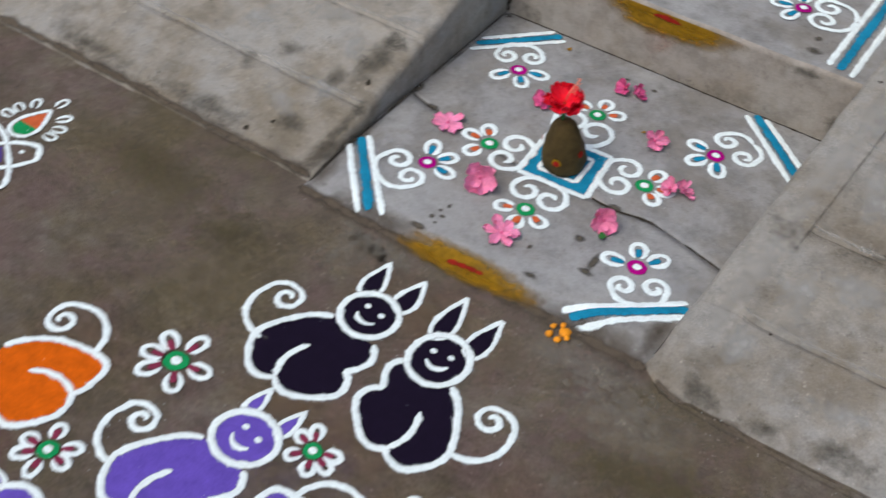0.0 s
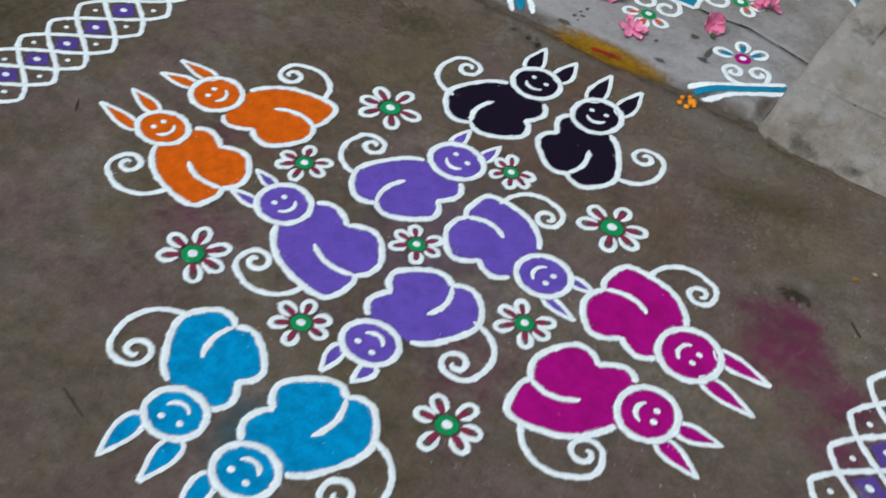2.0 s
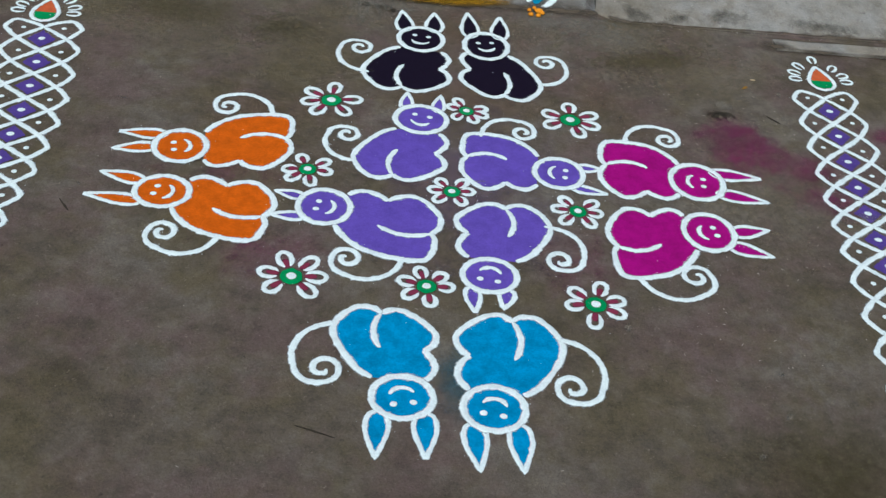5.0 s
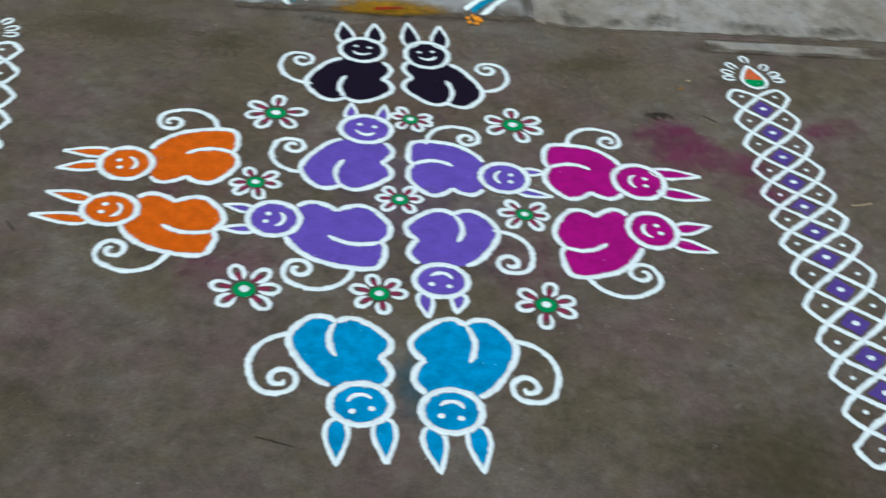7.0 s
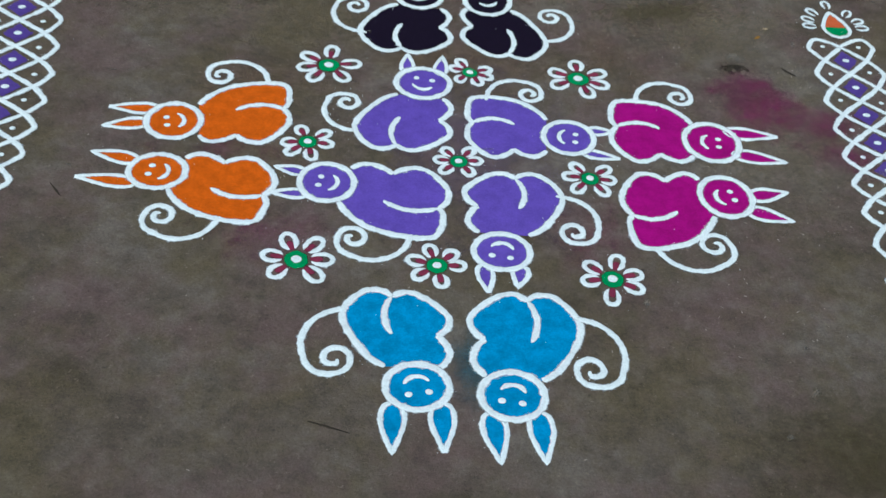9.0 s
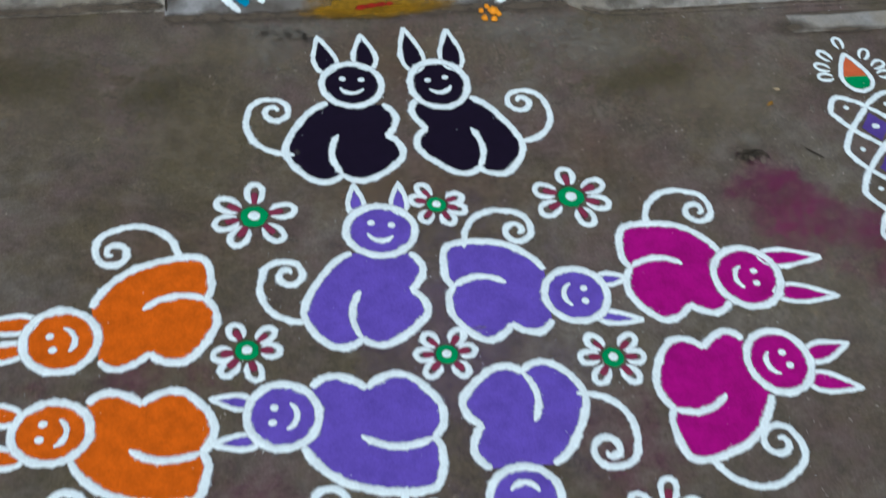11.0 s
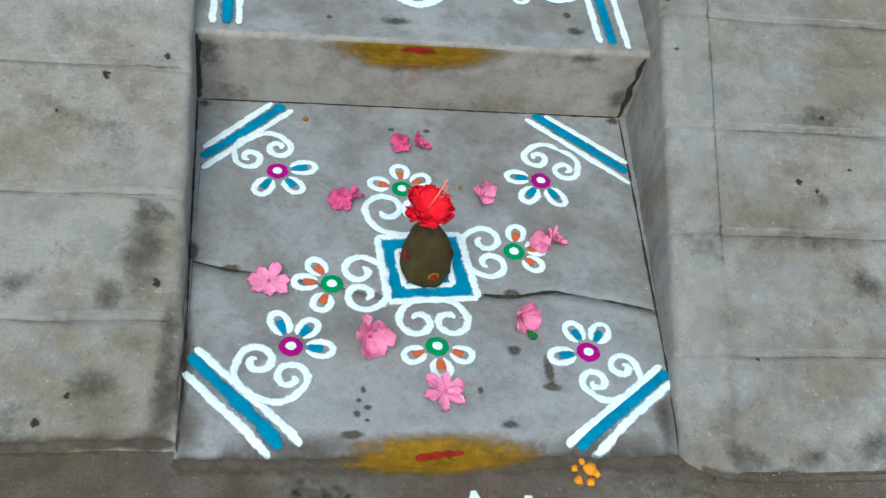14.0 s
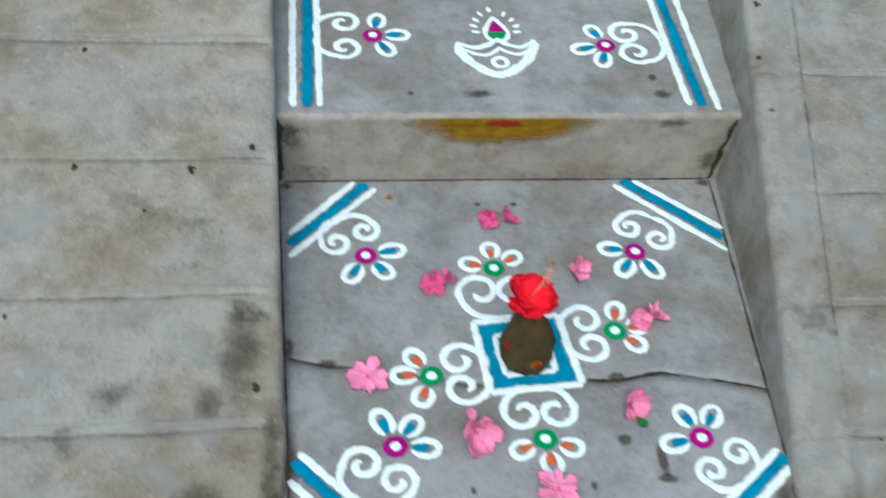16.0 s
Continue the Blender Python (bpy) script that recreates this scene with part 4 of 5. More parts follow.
random.seed(5)
ground_flower(-0.045, -0.696, 0.071, (-168, -124, -52, 8, 84, 147))
ground_flower(0.269, -0.700, 0.053, (-131, -64, -20, 17, 119, 160))
ground_flower(0.513, -0.706, 0.074, (-153, -71, -20, 24, 89, 158))
ground_flower(-0.078, -0.955, 0.058, (-174, -136, -78, -8, 37, 112))
ground_flower(0.231, -0.998, 0.055, (-136, -57, 5, 53, 128, 176))
ground_flower(0.499, -1.035, 0.058, (-132, -58, -5, 39, 128, 174))
ground_flower(-0.082, -1.285, 0.070, (-137, -47, 2, 51, 110, 170))
ground_flower(0.178, -1.290, 0.060, (-143, -80, 1, 45, 107, 163))
ground_flower(0.507, -1.311, 0.066, (-173, -98, -27, 16, 72, 140))


# ---- two braided border columns with a flame on top ----
def flame(it, x, y, size, upper, z, ahead=90.0, line=0.009):
    """A teardrop in two colours with small loops about its point."""
    d = np.array([math.cos(radians(ahead)), math.sin(radians(ahead))])
    s = np.array([-d[1], d[0]])
    p = np.array([x, y])
    drop = [p + d * size * (1.5 * f - 0.5) + s * size * 0.45 * math.sin(math.pi * f ** 0.62) ** 0.9 * k for k, fs in ((1, np.linspace(0, 1, 18)), (-1, np.linspace(1, 0, 18)[1:-1])) for f in fs]
    low = [q for q in drop if (q - p) @ d <= size * 0.14]
    high = [q for q in drop if (q - p) @ d >= size * 0.06]
    low.sort(key=lambda q: math.atan2((q - p + d * size * 0.15) @ s, (q - p + d * size * 0.15) @ d) % (2 * math.pi))
    high.sort(key=lambda q: math.atan2((q - p - d * size * 0.4) @ s, (q - p - d * size * 0.4) @ d) % (2 * math.pi))
    part("lower_fill", fill([tuple(q) for q in low], z + 0.0009), GREEN, it)
    part("upper_fill", fill([tuple(q) for q in high], z + 0.0011), upper, it)
    part("flame_outline", stroke(even([tuple(q) for q in drop] + [tuple(drop[0])]), line, z + 0.0014, closed=True), WHITE, it)
    return p, d, s


def border_column(x0, y0, x1, y1, bow, rows, half, turn_at, early, late, flame_x, flame_y, sway, widen):
    """Strands that cross on the axis and turn round dots at either side."""
    pitch = (y1 - y0) / rows
    def axis(k):
        drift = early * math.sin(math.pi * min(max(k, 0), turn_at) / turn_at) + late * math.sin(math.pi * max(0.0, min(k, rows) - turn_at) / (rows - turn_at))
        return (x0 + (x1 - x0) * k / rows + bow * math.sin(math.pi * k / rows) + sway * math.sin(2 * math.pi * k / rows), y0 + pitch * k + drift)

    it = thing("rangoli_border", x0, y0, 0.0, "braided white powder border with violet cells and a flame", "rangoli border", "braided borders beside the drawing")

    def at(k, u):
        c = axis(k)
        return (c[0] + u * half * (1 + widen * (k / rows - 0.5)), c[1] + u * 0.004)

    for start in range(4):
        line = []
        for k in np.arange(0, rows + 0.001, 0.1):
            ph = (k + start) % 4
            tri = ph if ph <= 1 else 2 - ph if ph <= 3 else ph - 4
            line.append(at(k, math.copysign(math.sin(min(1, abs(tri) * 1.03) ** 1.0 * math.pi / 2) * 0.62 + 0.38 * abs(tri), tri)))
        first, last = (0 + start) % 4, (rows + start) % 4
        if first in (1, 3):
            e = 1 if first == 1 else -1
            line = [at(0, 0), at(-0.22, 0.35 * e), at(-0.34, 0.7 * e), at(-0.2, 0.97 * e)] + line
        if last in (1, 3):
            e = 1 if last == 1 else -1
            line += [at(rows + 0.25, 0.95 * e), at(rows + 0.42, 0.68 * e), at(rows + 0.3, 0.32 * e), at(rows, 0)]
        part("strand", stroke(smooth_line(line[::2] + line[-1:]), 0.0105, 0.0012), WHITE, it)
    for k in range(rows):
        c = at(k + 0.5, 0)
        corners = [at(k + 0.14, 0), at(k + 0.5, 0.37), at(k + 0.86, 0), at(k + 0.5, -0.37)]
        cell = part("violet_cell", fill(even(corners + corners[:1])[:-1], 0.0008, 0.003), VIOLET, it)
        part("dot", dab(c[0], c[1], 0.0095, 0.0075, 0, 0.0014, 0.0012, 0.5, None, 3, 14), WHITE, cell)
    for k in range(rows + 1):
        for e in (-1, 1):
            c = at(k + random.uniform(-0.06, 0.06), 0.56 * e + random.uniform(-0.04, 0.04))
            part("dot", dab(c[0], c[1], 0.0068, 0.0062, 0, 0.0012, 0.0012, 0.5, None, 3, 14), WHITE, it)
    p, d, s = flame(it, flame_x, flame_y, 0.071, RUST, 0.0)
    for k, (a, r) in enumerate(((4, 0.070), (27, 0.076), (55, 0.086), (90, 0.116), (125, 0.086), (153, 0.076), (176, 0.070))):
        q = p + np.array([0, 0.004])
        part("loop", stroke(even(petal_loop(q[0], q[1], r * 0.69, r * 0.69 + 0.034, 0.011, a)), 0.0068, 0.0012), WHITE, it)


random.seed(3)
border_column(1.172, -0.538, 1.126, -1.660, -0.002, 12, 0.090, 6.5, -0.021, -0.012, 1.184, -0.462, -0.002, 0.22)
border_column(-0.750, -0.482, -0.762, -1.545, 0.037, 12, 0.087, 7.5, -0.026, 0.008, -0.763, -0.421, 0.011, -0.05)


# ---- drawing on the landing ----
def bar(ends, z, widths=(0.0125, 0.017, 0.0125)):
    (a, b), (c, d), (e, f) = ends
    it = thing("rangoli_bar", *((np.array(c) + d) / 2), z + (LAND if z < 0.1 else 0), "blue powder bar between two white powder lines", "rangoli bar", "corner bars of the drawing")
    for name, p, q, w, m in (("white_line", a, b, widths[0], WHITE), ("blue_band", c, d, widths[1], BLUE), ("white_line", e, f, widths[2], WHITE)):
        mid = (np.array(p) + q) / 2 + np.array([random.uniform(-1, 1), random.uniform(-1, 1)]) * 0.002
        part(name, stroke(smooth_line([p, mid, q]), w, z + 0.0014, taper=0.7, wobble=0.22), m, it)


ROOMY = (1.0, 0.64, 0.53, 0.43, 0.33, 0.19, 0.04)


def curl_flower(x, y, ahead, reach, ring, dash, petals, z, apart=0.031, along=0.053, winding=(1.0, 0.46, 0.41, 0.36, 0.29, 0.17, 0.04)):
    """Three petals and a ring, on a pair of curls that meet in front."""
    word = "magenta" if ring is MAGENTA else "green"
    it = thing("rangoli_curl_flower", x, y, z + (LAND if z < 0.1 else 0), f"white powder flower with {word} ring and paired curls", "rangoli flower", "curled flowers on the step")
    d = np.array([math.cos(radians(ahead)), math.sin(radians(ahead))])
    n = np.array([-d[1], d[0]])
    p = np.array([x, y])
    for s in (1, -1):
        centre = p + d * along + n * apart * s
        part("curl", stroke(coil(p + d * reach, centre, s, 5 if winding is ROOMY else 6, winding), 0.0118, z + 0.0014), WHITE, it)
    for a in petals:
        r = random.uniform(0.066, 0.073) if ring is MAGENTA else random.uniform(0.060, 0.066)
        e = (math.cos(radians(a)), math.sin(radians(a)))
        loop = part("petal", stroke(even(petal_loop(x, y, 0.023, r, 0.0165, a)), 0.0105, z + 0.0014), WHITE, it)
        part("petal_stroke", stroke(even([(x + e[0] * 0.027, y + e[1] * 0.027), (x + e[0] * (r - 0.016), y + e[1] * (r - 0.016))]), 0.0130, z + 0.0019, 0.0012, taper=0.8), dash, loop)
    core = part("ring", dab(x, y, 0.0205, 0.0205, 0, z + 0.0008, 0.0014, 0.25), ring, it)
    part("middle_dot", dab(x, y, 0.0095, 0.0092, 0, z + 0.0022, 0.0012, 0.4, None, 4, 18), WHITE, core)


Z1, Z2, ZL = 0.0004, RISE + 0.0012, LAND + 0.0006
random.seed(9)
bar((((-0.149, -0.006), (0.019, -0.180)), ((-0.158, -0.020), (-0.012, -0.184)), ((-0.164, -0.054), (-0.028, -0.199))), Z1)
bar((((0.628, -0.034), (0.442, -0.183)), ((0.637, -0.048), (0.461, -0.187)), ((0.641, -0.066), (0.483, -0.204))), Z1)
bar((((-0.034, 0.592), (-0.160, 0.458)), ((-0.012, 0.588), (-0.162, 0.432)), ((0.006, 0.575), (-0.160, 0.403))), Z1)
bar((((0.520, 0.590), (0.670, 0.458)), ((0.497, 0.592), (0.665, 0.433)), ((0.478, 0.578), (0.665, 0.401))), Z1)
bar((((-0.149, 0.620), (-0.142, 1.16)), ((-0.123, 0.622), (-0.114, 1.16)), ((-0.100, 0.621), (-0.098, 1.16))), Z2)
bar((((0.604, 0.626), (0.604, 1.16)), ((0.630, 0.624), (0.627, 1.16)), ((0.660, 0.612), (0.662, 1.16))), Z2)
curl_flower(0.003, -0.001, 239, 0.110, MAGENTA, BLUE, (111, 53, -6), Z1)
curl_flower(0.506, -0.007, 301, 0.097, MAGENTA, BLUE, (190, 113, 56), Z1)
curl_flower(-0.022, 0.403, 119, 0.100, MAGENTA, BLUE, (12, -51, -121), Z1)
curl_flower(0.484, 0.402, 60, 0.100, MAGENTA, BLUE, (171, -125, -62), Z1)
curl_flower(0.210, 0.367, -93, 0.112, GREEN, RUST, (166, 92, 33), Z1, 0.030, 0.056, ROOMY)
curl_flower(0.406, 0.217, 184, 0.090, GREEN, RUST, (78, 12, -43), Z1, 0.028, 0.050, ROOMY)
curl_flower(0.073, 0.133, 3, 0.092, GREEN, RUST, (125, 177, -113), Z1, 0.028, 0.050, ROOMY)
curl_flower(0.246, 0.002, 92, 0.096, GREEN, RUST, (-156, -86, -23), Z1, 0.028, 0.052, ROOMY)
curl_flower(0.009, 0.834, 180, 0.108, MAGENTA, BLUE, (2, 77, -62), Z2, 0.040, 0.056)
curl_flower(0.476, 0.809, 8, 0.118, MAGENTA, BLUE, (195, 112, 253), Z2)

# square under the offering
panel = thing("rangoli_square", 0.24, 0.175, ZL, "blue powder square with white inner and outer lines", "rangoli square")
outer, inner = [(0.156, 0.243), (0.309, 0.256), (0.327, 0.106), (0.169, 0.095)], [(0.190, 0.213), (0.281, 0.222), (0.285, 0.135), (0.199, 0.130)]
part("blue_bed", fill(even(outer + outer[:1])[:-1], Z1 + 0.0008), BLUE, panel)
for i in range(4):
    part("outer_line", stroke(even([outer[i], outer[(i + 1) % 4]]), 0.012, Z1 + 0.0014, taper=0.8), WHITE, panel)
    part("inner_line", stroke(even([inner[i], inner[(i + 1) % 4]]), 0.010, Z1 + 0.0014, taper=0.8), WHITE, panel)

# little lamp drawn on the step
lamp = thing("rangoli_lamp", 0.254, 0.842, Z2, "white powder oil-lamp shape with green and magenta flame", "rangoli lamp")
p, d, s = flame(lamp, 0.258, 0.843, 0.052, MAGENTA, Z2, 92, 0.009)
for a, r in ((8, 0.050), (28, 0.060), (48, 0.068), (68, 0.080), (95, 0.092), (115, 0.080), (134, 0.068), (154, 0.060), (174, 0.050)):
    e = (math.cos(radians(a)), math.sin(radians(a)))
    part("spark", stroke(even([(0.258 + e[0] * r * 0.66, 0.842 + e[1] * r * 0.78), (0.258 + e[0] * (r * 0.66 + 0.018), 0.842 + e[1] * (r * 0.78 + 0.018))]), 0.011, Z2 + 0.0014), WHITE, lamp)
for points, w in (([(0.177, 0.814), (0.191, 0.757), (0.247, 0.714), (0.306, 0.757), (0.329, 0.824)], 0.019), ([(0.177, 0.814), (0.216, 0.798), (0.257, 0.828)], 0.011),
                  ([(0.257, 0.828), (0.296, 0.800), (0.329, 0.824)], 0.011), ([(0.189, 0.792), (0.226, 0.774), (0.257, 0.800)], 0.009), ([(0.257, 0.800), (0.291, 0.777), (0.321, 0.800)], 0.009)):
    part("bowl_line", stroke(smooth_line(points), w, Z2 + 0.0014), WHITE, lamp)
part("bowl_line", stroke(even(circle(0.253, 0.752, 0.014) + [(0.267, 0.752)]), 0.009, Z2 + 0.0014, closed=True), WHITE, lamp)


# ---- offering: dung cone with a hibiscus, and loose flowers ----
def revolve(profile, spokes, wob, k):
    verts, faces = [], []
    for r, z in profile:
        for a in range(spokes):
            t = 2 * math.pi * a / spokes
            g = 1 + wob * noise.noise((1.6 * math.cos(t), 1.6 * math.sin(t), k + z * 14)) + wob * 0.5 * noise.noise((4 * math.cos(t), 4 * math.sin(t), k + z * 40))
            verts.append((r * g * math.cos(t), r * g * math.sin(t), z))
    n = spokes
    for j in range(len(profile) - 1):
        for a in range(n):
            faces.append((j * n + a, j * n + (a + 1) % n, (j + 1) * n + (a + 1) % n, (j + 1) * n + a))
    verts.append((0, 0, profile[-1][1] + 0.001))
    faces += [((len(profile) - 1) * n + a, (len(profile) - 1) * n + (a + 1) % n, len(verts) - 1) for a in range(n)]
    return verts, faces


def moved(verts, m):
    return [tuple(m @ Vector(v)) for v in verts]


cone = thing("dung_cone", 0.236, 0.170, ZL, "olive-brown hand-moulded dung cone with vermilion dots", "dung cone")
v, f = revolve([(0.037, 0.0), (0.044, 0.006), (0.0475, 0.02), (0.047, 0.035), (0.0435, 0.055), (0.0385, 0.075), (0.033, 0.094), (0.0275, 0.109), (0.020, 0.119), (0.008, 0.124)], 30, 0.17, 3.0)
tilt = pose(0.236, 0.170, ZL + 0.001) @ Matrix(((1, 0, -0.06, 0), (0, 1, -0.10, 0), (0, 0, 1, 0), (0, 0, 0, 1)))
part("cone", mesh_of(moved(v, tilt), f), DUNG, cone)
for ang, h, r, m, sz in ((-78, 0.042, 0.0475, TURMERIC, 0.012), (-78, 0.041, 0.049, KUMKUM, 0.008), (-150, 0.07, 0.044, KUMKUM, 0.009), (-10, 0.06, 0.046, KUMKUM, 0.009)):
    t = radians(ang)
    m4 = tilt @ Matrix.Translation((r * math.cos(t), r * math.sin(t), h)) @ Matrix.Rotation(t, 4, "Z") @ Matrix.Rotation(radians(82), 4, "Y")
    part("vermilion_dot" if m is KUMKUM else "turmeric_dot", dab(0, 0, sz, sz, 0, 0, 0.0015, 0.4, m4, 4, 16, 1.6), m, cone)


def petal_mesh(length, half, cup, frill, k, m, nu=9, nv=9, notch=0.06):
    """A broad petal that widens, cups upward and frills at its rim."""
    verts = []
    for i in range(nu):
        u = i / (nu - 1)
        w = half * (0.18 + 0.82 * math.sin(min(1, u * 1.15) * math.pi / 2) ** 0.9) * (1 if u < 0.8 else math.sqrt(max(0.06, 1 - ((u - 0.8) / 0.21) ** 2)))
        for j in range(nv):
            v_ = 2 * j / (nv - 1) - 1
            z = cup * length * (u ** 1.6) - 0.35 * half * (1 - v_ * v_) * u + frill * u * u * (noise.noise((v_ * 3.1, u * 2, k)) + 0.6 * noise.noise((v_ * 9, u * 6, k)))
            x = length * u * (1 - 0.10 * abs(v_) ** 3 + (0.07 * noise.noise((v_ * 4, 2, k + 1)) + notch * noise.noise((v_ * 13, 7, k + 1))) * u)
            verts.append((x, w * v_, z))
    faces = [(i * nv + j, (i + 1) * nv + j, (i + 1) * nv + j + 1, i * nv + j + 1) for i in range(nu - 1) for j in range(nv - 1)]
    return mesh_of(moved(verts, m), faces)


def tube(points, radius, material, name, parent, label=""):
    verts, faces = [], []
    p = [Vector(q) for q in points]
    for i, q in enumerate(p):
        d = (p[min(i + 1, len(p) - 1)] - p[max(i - 1, 0)]).normalized()
        a = d.orthogonal().normalized()
        b = d.cross(a)
        for k in range(8):
            t = math.pi * k / 4
            verts.append(q + (a * math.cos(t) + b * math.sin(t)) * radius)
    for i in range(len(p) - 1):
        for k in range(8):
            faces.append((i * 8 + k, i * 8 + (k + 1) % 8, (i + 1) * 8 + (k + 1) % 8, (i + 1) * 8 + k))
    faces += [tuple(range(8))[::-1], tuple((len(p) - 1) * 8 + k for k in range(8))]
    return part(name, mesh_of(verts, faces), material, parent, label)


hib = thing("hibiscus_flower", 0.226, 0.158, ZL + 0.12, "red frilled hibiscus flower stuck upright in the dung cone", "flower")
face = pose(0.221, 0.162, 0.181, 14, 4, 0)
random.seed(21)
for ring, (count, length, half, cup) in enumerate(((5, 0.040, 0.023, 0.5), (5, 0.034, 0.016, 0.9))):
    for k in range(count):
        m = face @ Matrix.Translation((0, 0, 0.002 * ring)) @ Matrix.Rotation(2 * math.pi * (k + 0.45 * ring) / count + random.uniform(-0.15, 0.15), 4, "Z") @ Matrix.Rotation(0.25, 4, "X")
        part("petal", petal_mesh(length * random.uniform(0.9, 1.08), half, cup, 0.011, 10 * ring + k, m, 17, 31, 0.26), RED, hib)
tip = face @ Vector((0.020, 0.022, 0.066))
pistil = tube([face @ Vector((0, 0, 0.004)), face @ Vector((0.008, 0.006, 0.036)), tip], 0.0015, STAMEN, "stamen", hib)
for k in range(22):
    f = 0.5 + 0.5 * k / 22
    q = face @ Vector((0.022 * f + random.uniform(-0.007, 0.007), 0.018 * f + random.uniform(-0.007, 0.007), 0.064 * f + random.uniform(-0.004, 0.004)))
    w, g = revolve([(0.0005, -0.0015), (0.0017, 0.0), (0.0005, 0.0015)], 6, 0.1, k)
    part("anther", mesh_of(moved(w, Matrix.Translation(q)), g), STAMEN, pistil)
tube([(0.226, 0.158, ZL + 0.115), (0.223, 0.160, 0.160), face @ Vector((0, 0, 0.002))], 0.0035, LEAF, "stem", hib, "short green stem")
w, g = revolve([(0.002, -0.014), (0.006, -0.010), (0.008, -0.003)], 10, 0.1, 2)
part("calyx", mesh_of(moved(w, face), g), LEAF, hib, "green calyx")


def loose_flower(x, y, r, tilt_x, tilt_y, turn, material, k, count=6, cup=0.3, broad=0.44, inner=3):
    it = thing("pink_flower", x, y, ZL, "picked pink flower with crumpled petals lying on the landing", "flower", "loose pink flowers")
    lift = ZL + 0.005 + r * 0.45 * max(abs(math.sin(radians(tilt_x))), abs(math.sin(radians(tilt_y))))
    base = pose(x, y, lift, tilt_x, tilt_y, turn)
    for ring, (n, s, c) in enumerate(((count, 1.0, cup), (inner, 0.6, cup + 0.7))):
        for i in range(n):
            m = base @ Matrix.Translation((0, 0, 0.002 * ring + 0.0015 * (i % 2))) @ Matrix.Rotation(2 * math.pi * (i + 0.5 * ring) / n + random.uniform(-0.18, 0.18), 4, "Z") @ Matrix.Rotation(random.uniform(-0.3, 0.3), 4, "X")
            part("petal", petal_mesh(r * s * random.uniform(0.85, 1.1), r * s * broad, c * random.uniform(0.7, 1.3), r * 0.22, k * 20 + ring * 9 + i, m, 10, 11, 0.05), material, it)
    w, g = revolve([(0.0045, -0.004), (0.004, 0.002), (0.002, 0.006)], 8, 0.1, k)
    part("flower_base", mesh_of(moved(w, base), g), DEEP_PINK, it)
    return it


random.seed(31)
loose_flower(0.215, 0.484, 0.021, 40, -35, 10, DEEP_PINK, 1, 5, 0.7)
loose_flower(0.245, 0.483, 0.022, 40, 35, 70, DEEP_PINK, 2, 5, 0.7)
loose_flower(0.092, 0.325, 0.024, 35, -30, 30, DEEP_PINK, 3, 5, 0.6)
loose_flower(0.115, 0.333, 0.027, 20, 25, 130, DEEP_PINK, 4, 5, 0.4, 0.3)
loose_flower(0.360, 0.350, 0.029, 40, 5, 40, PINK, 5, 5, 0.5, 0.36)
loose_flower(0.457, 0.232, 0.024, 30, -30, 5, PINK, 6, 5, 0.5)
loose_flower(0.482, 0.241, 0.026, 20, 30, 60, PINK, 7, 5, 0.35, 0.32)
loose_flower(-0.035, 0.131, 0.038, 4, 0, 15, PINK, 8, 7, 0.14, 0.28, 0)
loose_flower(0.130, 0.008, 0.035, 58, 8, 20, PINK, 9, 5, 0.8, 0.5, 2)
loose_flower(0.396, 0.056, 0.031, 50, 20, 20, PINK, 10, 5, 0.7, 0.46)
loose_flower(0.249, -0.094, 0.038, 14, -8, 80, PINK, 11, 6, 0.2, 0.29, 2)


def flat_leaf(name, x, y, z, turn, length, half, material, label, category, group=""):
    m = pose(x, y, z, 8, -6, turn)
    ob = part(name, petal_mesh(length, half, 0.12, 0.002, x * 50, m), material)
    return tagged(ob, label, category, group)


flat_leaf("leaf_scrap", 0.404, 0.036, ZL + 0.004, -60, 0.026, 0.008, LEAF, "small green leaf scrap beside a pink flower", "leaf")
flat_leaf("petal_scrap", 0.131, 0.036, ZL + 0.006, 95, 0.026, 0.009, PINK, "loose pink petal beside its flower", "petal")
flat_leaf("petal_scrap", 0.024, 0.548, ZL + 0.002, 10, 0.013, 0.006, DULL, "dull orange petal scrap on the landing", "petal")
flat_leaf("petal_scrap", 0.318, 0.372, ZL + 0.002, 40, 0.010, 0.004, DULL, "dull orange petal scrap on the landing", "petal")
for i, (x, y, r) in enumerate(((0.452, -0.243, 0.008), (0.470, -0.246, 0.008), (0.473, -0.222, 0.012), (0.462, -0.210, 0.006), (0.448, -0.222, 0.006), (0.482, -0.232, 0.007))):
    w, g = revolve([(r * 0.7, 0.0), (r, 0.002), (r * 0.9, 0.005), (r * 0.4, 0.007)], 12, 0.45, i * 3.3)
    ob = part("marigold_crumb", mesh_of(moved(w, pose(x, y, 0.001)), g), MARIGOLD)
    tagged(ob, "orange marigold crumb on the cement by the landing", "petal", "marigold crumbs")

STRAW = plain("pale_dry_straw", (0.42, 0.33, 0.20), 0.2, 80, 0.7, 0.2)
straw = thing("dry_straw", 1.296, -0.962, 0.0, "short pale dry straw lying on the brown cement", "straw")
tube([(1.270, -0.967, 0.0016), (1.297, -0.963, 0.0020), (1.322, -0.956, 0.0016)], 0.0016, STRAW, "stalk", straw)
flat_leaf("petal_scrap", 0.964, -0.519, 0.002, 20, 0.016, 0.004, DULL, "dull reddish petal scrap on the brown cement", "petal")
flat_leaf("petal_scrap", 0.993, -0.475, 0.002, -30, 0.014, 0.003, STRAW, "pale dry petal scrap on the brown cement", "petal")

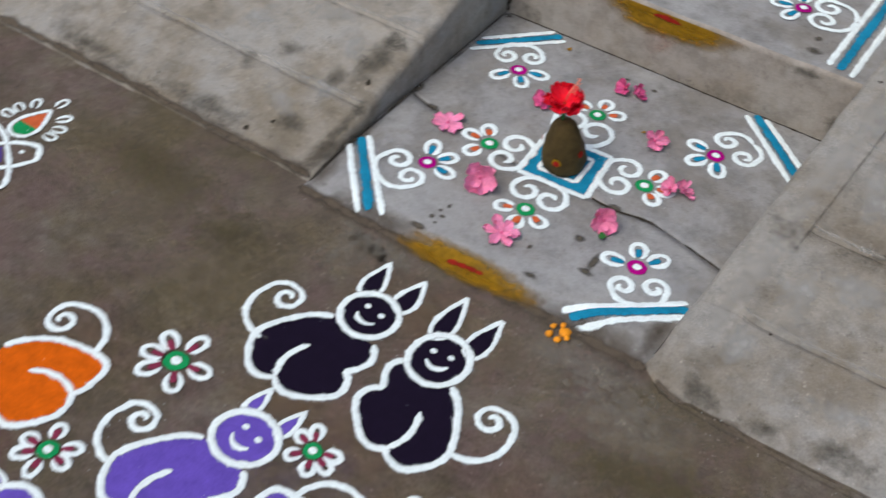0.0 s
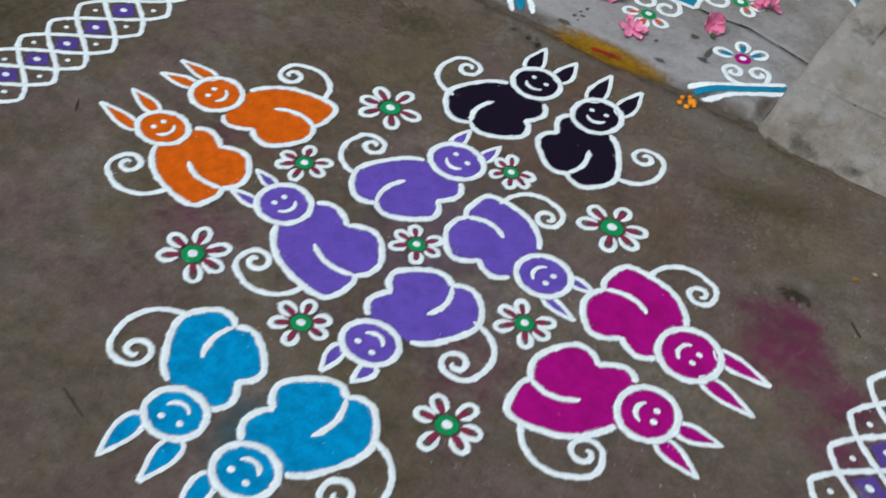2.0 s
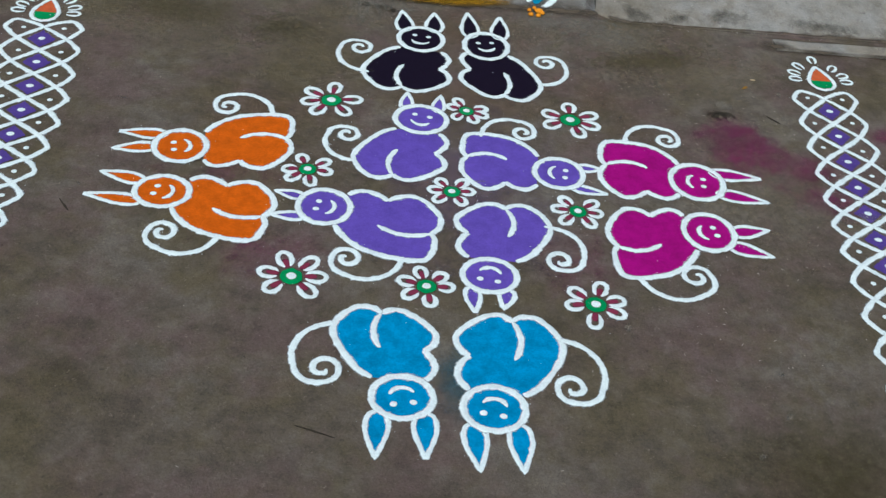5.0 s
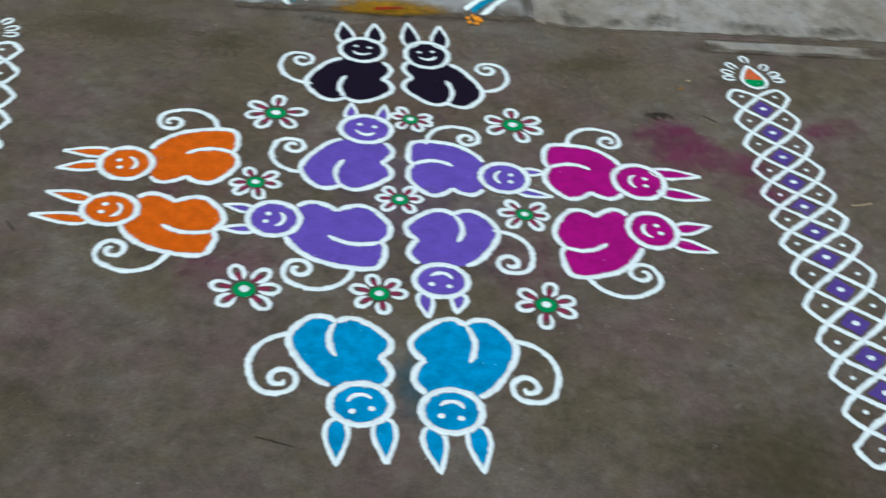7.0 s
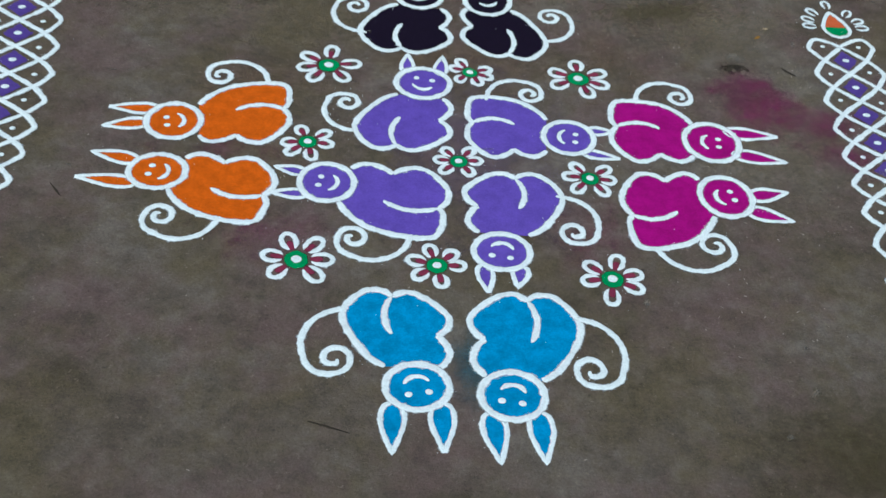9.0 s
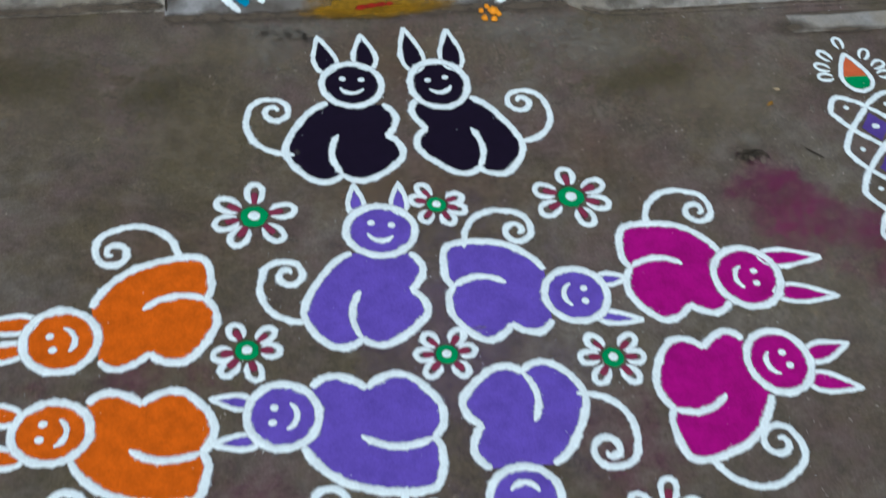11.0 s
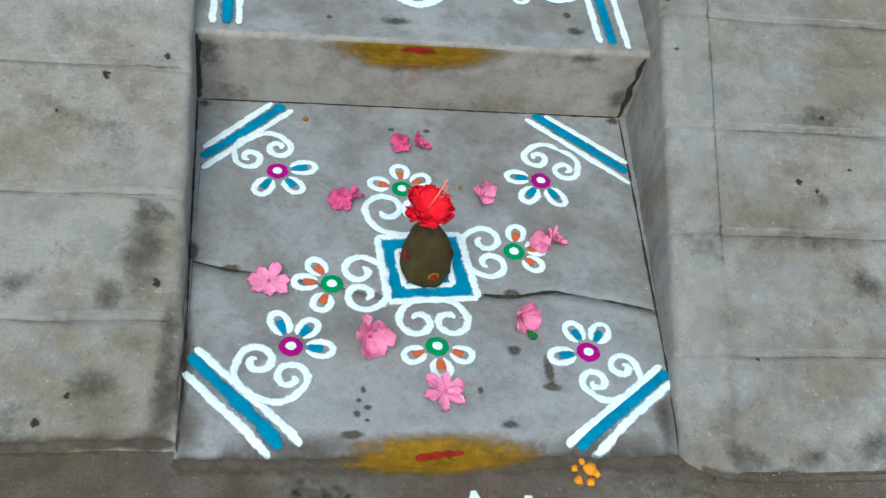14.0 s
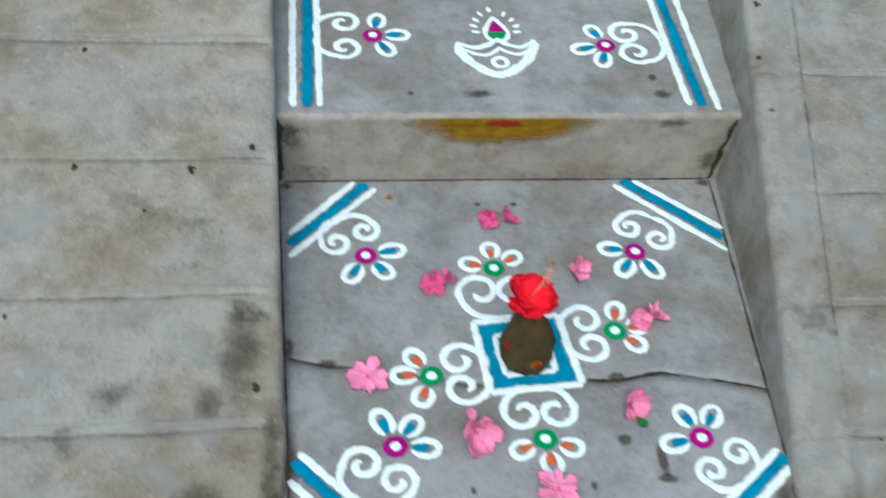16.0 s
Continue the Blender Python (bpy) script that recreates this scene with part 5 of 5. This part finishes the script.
# stray grains of white powder beside the lines
random.seed(77)
verts, faces = [], []
for q in POURED:
    for _ in range(max(1, int(len(q) * 0.10))):
        x, y = q[random.randrange(len(q))]
        x, y = x + random.gauss(0, 0.013), y + random.gauss(0, 0.013)
        r, t = random.uniform(0.0004, 0.0013), random.uniform(0, 6.28)
        z0 = land_z(x, y) + 0.0013
        i = len(verts)
        verts += [(x + r * math.cos(t + a), y + r * math.sin(t + a), z0) for a in (0, 2.1, 4.2)] + [(x, y, z0 + r)]
        faces += [(i, i + 1, i + 3), (i + 1, i + 2, i + 3), (i + 2, i, i + 3)]
tagged(part("stray_powder", mesh_of(verts, faces, smooth=False), WHITE), "stray grains of white powder beside the lines", "powder", kind="stuff")

# pale flecks of old cement worn out of the yard floor
random.seed(41)
verts, faces = [], []
for cx, cy, sx, sy, count in ((0.85, -1.05, 0.18, 0.22, 110), (0.5, -0.32, 0.25, 0.07, 220), (0.75, -0.48, 0.2, 0.15, 120), (0.3, -1.0, 0.5, 0.4, 90)):
    for _ in range(count):
        x, y, t = random.gauss(cx, sx), random.gauss(cy, sy), random.uniform(0, 6.28)
        if y > -0.235:
            continue
        a, b = random.uniform(0.0008, 0.0045), random.uniform(0.0005, 0.0014)
        i, c, d = len(verts), math.cos(t), math.sin(t)
        verts += [(x + c * u * a - d * v * b, y + d * u * a + c * v * b, 0.0002 + w) for u, v, w in ((-1, 0, 0), (-0.3, -1, 0), (0.6, -0.8, 0), (1, 0.2, 0), (0.1, 1, 0), (0, 0, 0.0007))]
        faces += [(i + j, i + (j + 1) % 5, i + 5) for j in range(5)]
tagged(part("pale_flecks", mesh_of(verts, faces, smooth=False), plain("pale_old_cement", (0.30, 0.26, 0.22), 0.3, 30, 0.9, 0.2)), "pale flecks of old cement in the brown yard floor", "cement flecks", kind="stuff")

# hairline cracks and a broken spot in the yard floor
for points, w in (([(-0.045, -1.641), (-0.01, -1.652), (0.026, -1.664)], 0.004), ([(-0.565, -1.10), (-0.535, -1.14)], 0.004), ([(0.86, -0.635), (0.9, -0.63), (0.92, -0.65)], 0.012), ([(1.0, -0.63), (1.03, -0.66)], 0.008)):
    seam("floor_crack", points, w, 0.0004, "short dark crack in the brown cement", material=SOIL)
for i, (x, y, r) in enumerate(((0.868, -0.625, 0.008), (0.885, -0.648, 0.006), (0.905, -0.655, 0.007), (0.855, -0.65, 0.004), (1.04, -0.64, 0.005), (0.56, -0.26, 0.004), (0.6, -0.3, 0.003), (0.52, -0.29, 0.003), (0.66, -0.27, 0.004))):
    w, g = revolve([(r * 0.8, 0.0), (r, r * 0.25), (r * 0.7, r * 0.5), (r * 0.2, r * 0.6)], 9, 0.6, i * 5.1)
    ob = part("cement_chip", mesh_of(moved(w, pose(x, y, -0.0008)), g, smooth=False), GROUND)
    tagged(ob, "small loose chip of brown cement on the yard", "cement chip", "loose cement chips")
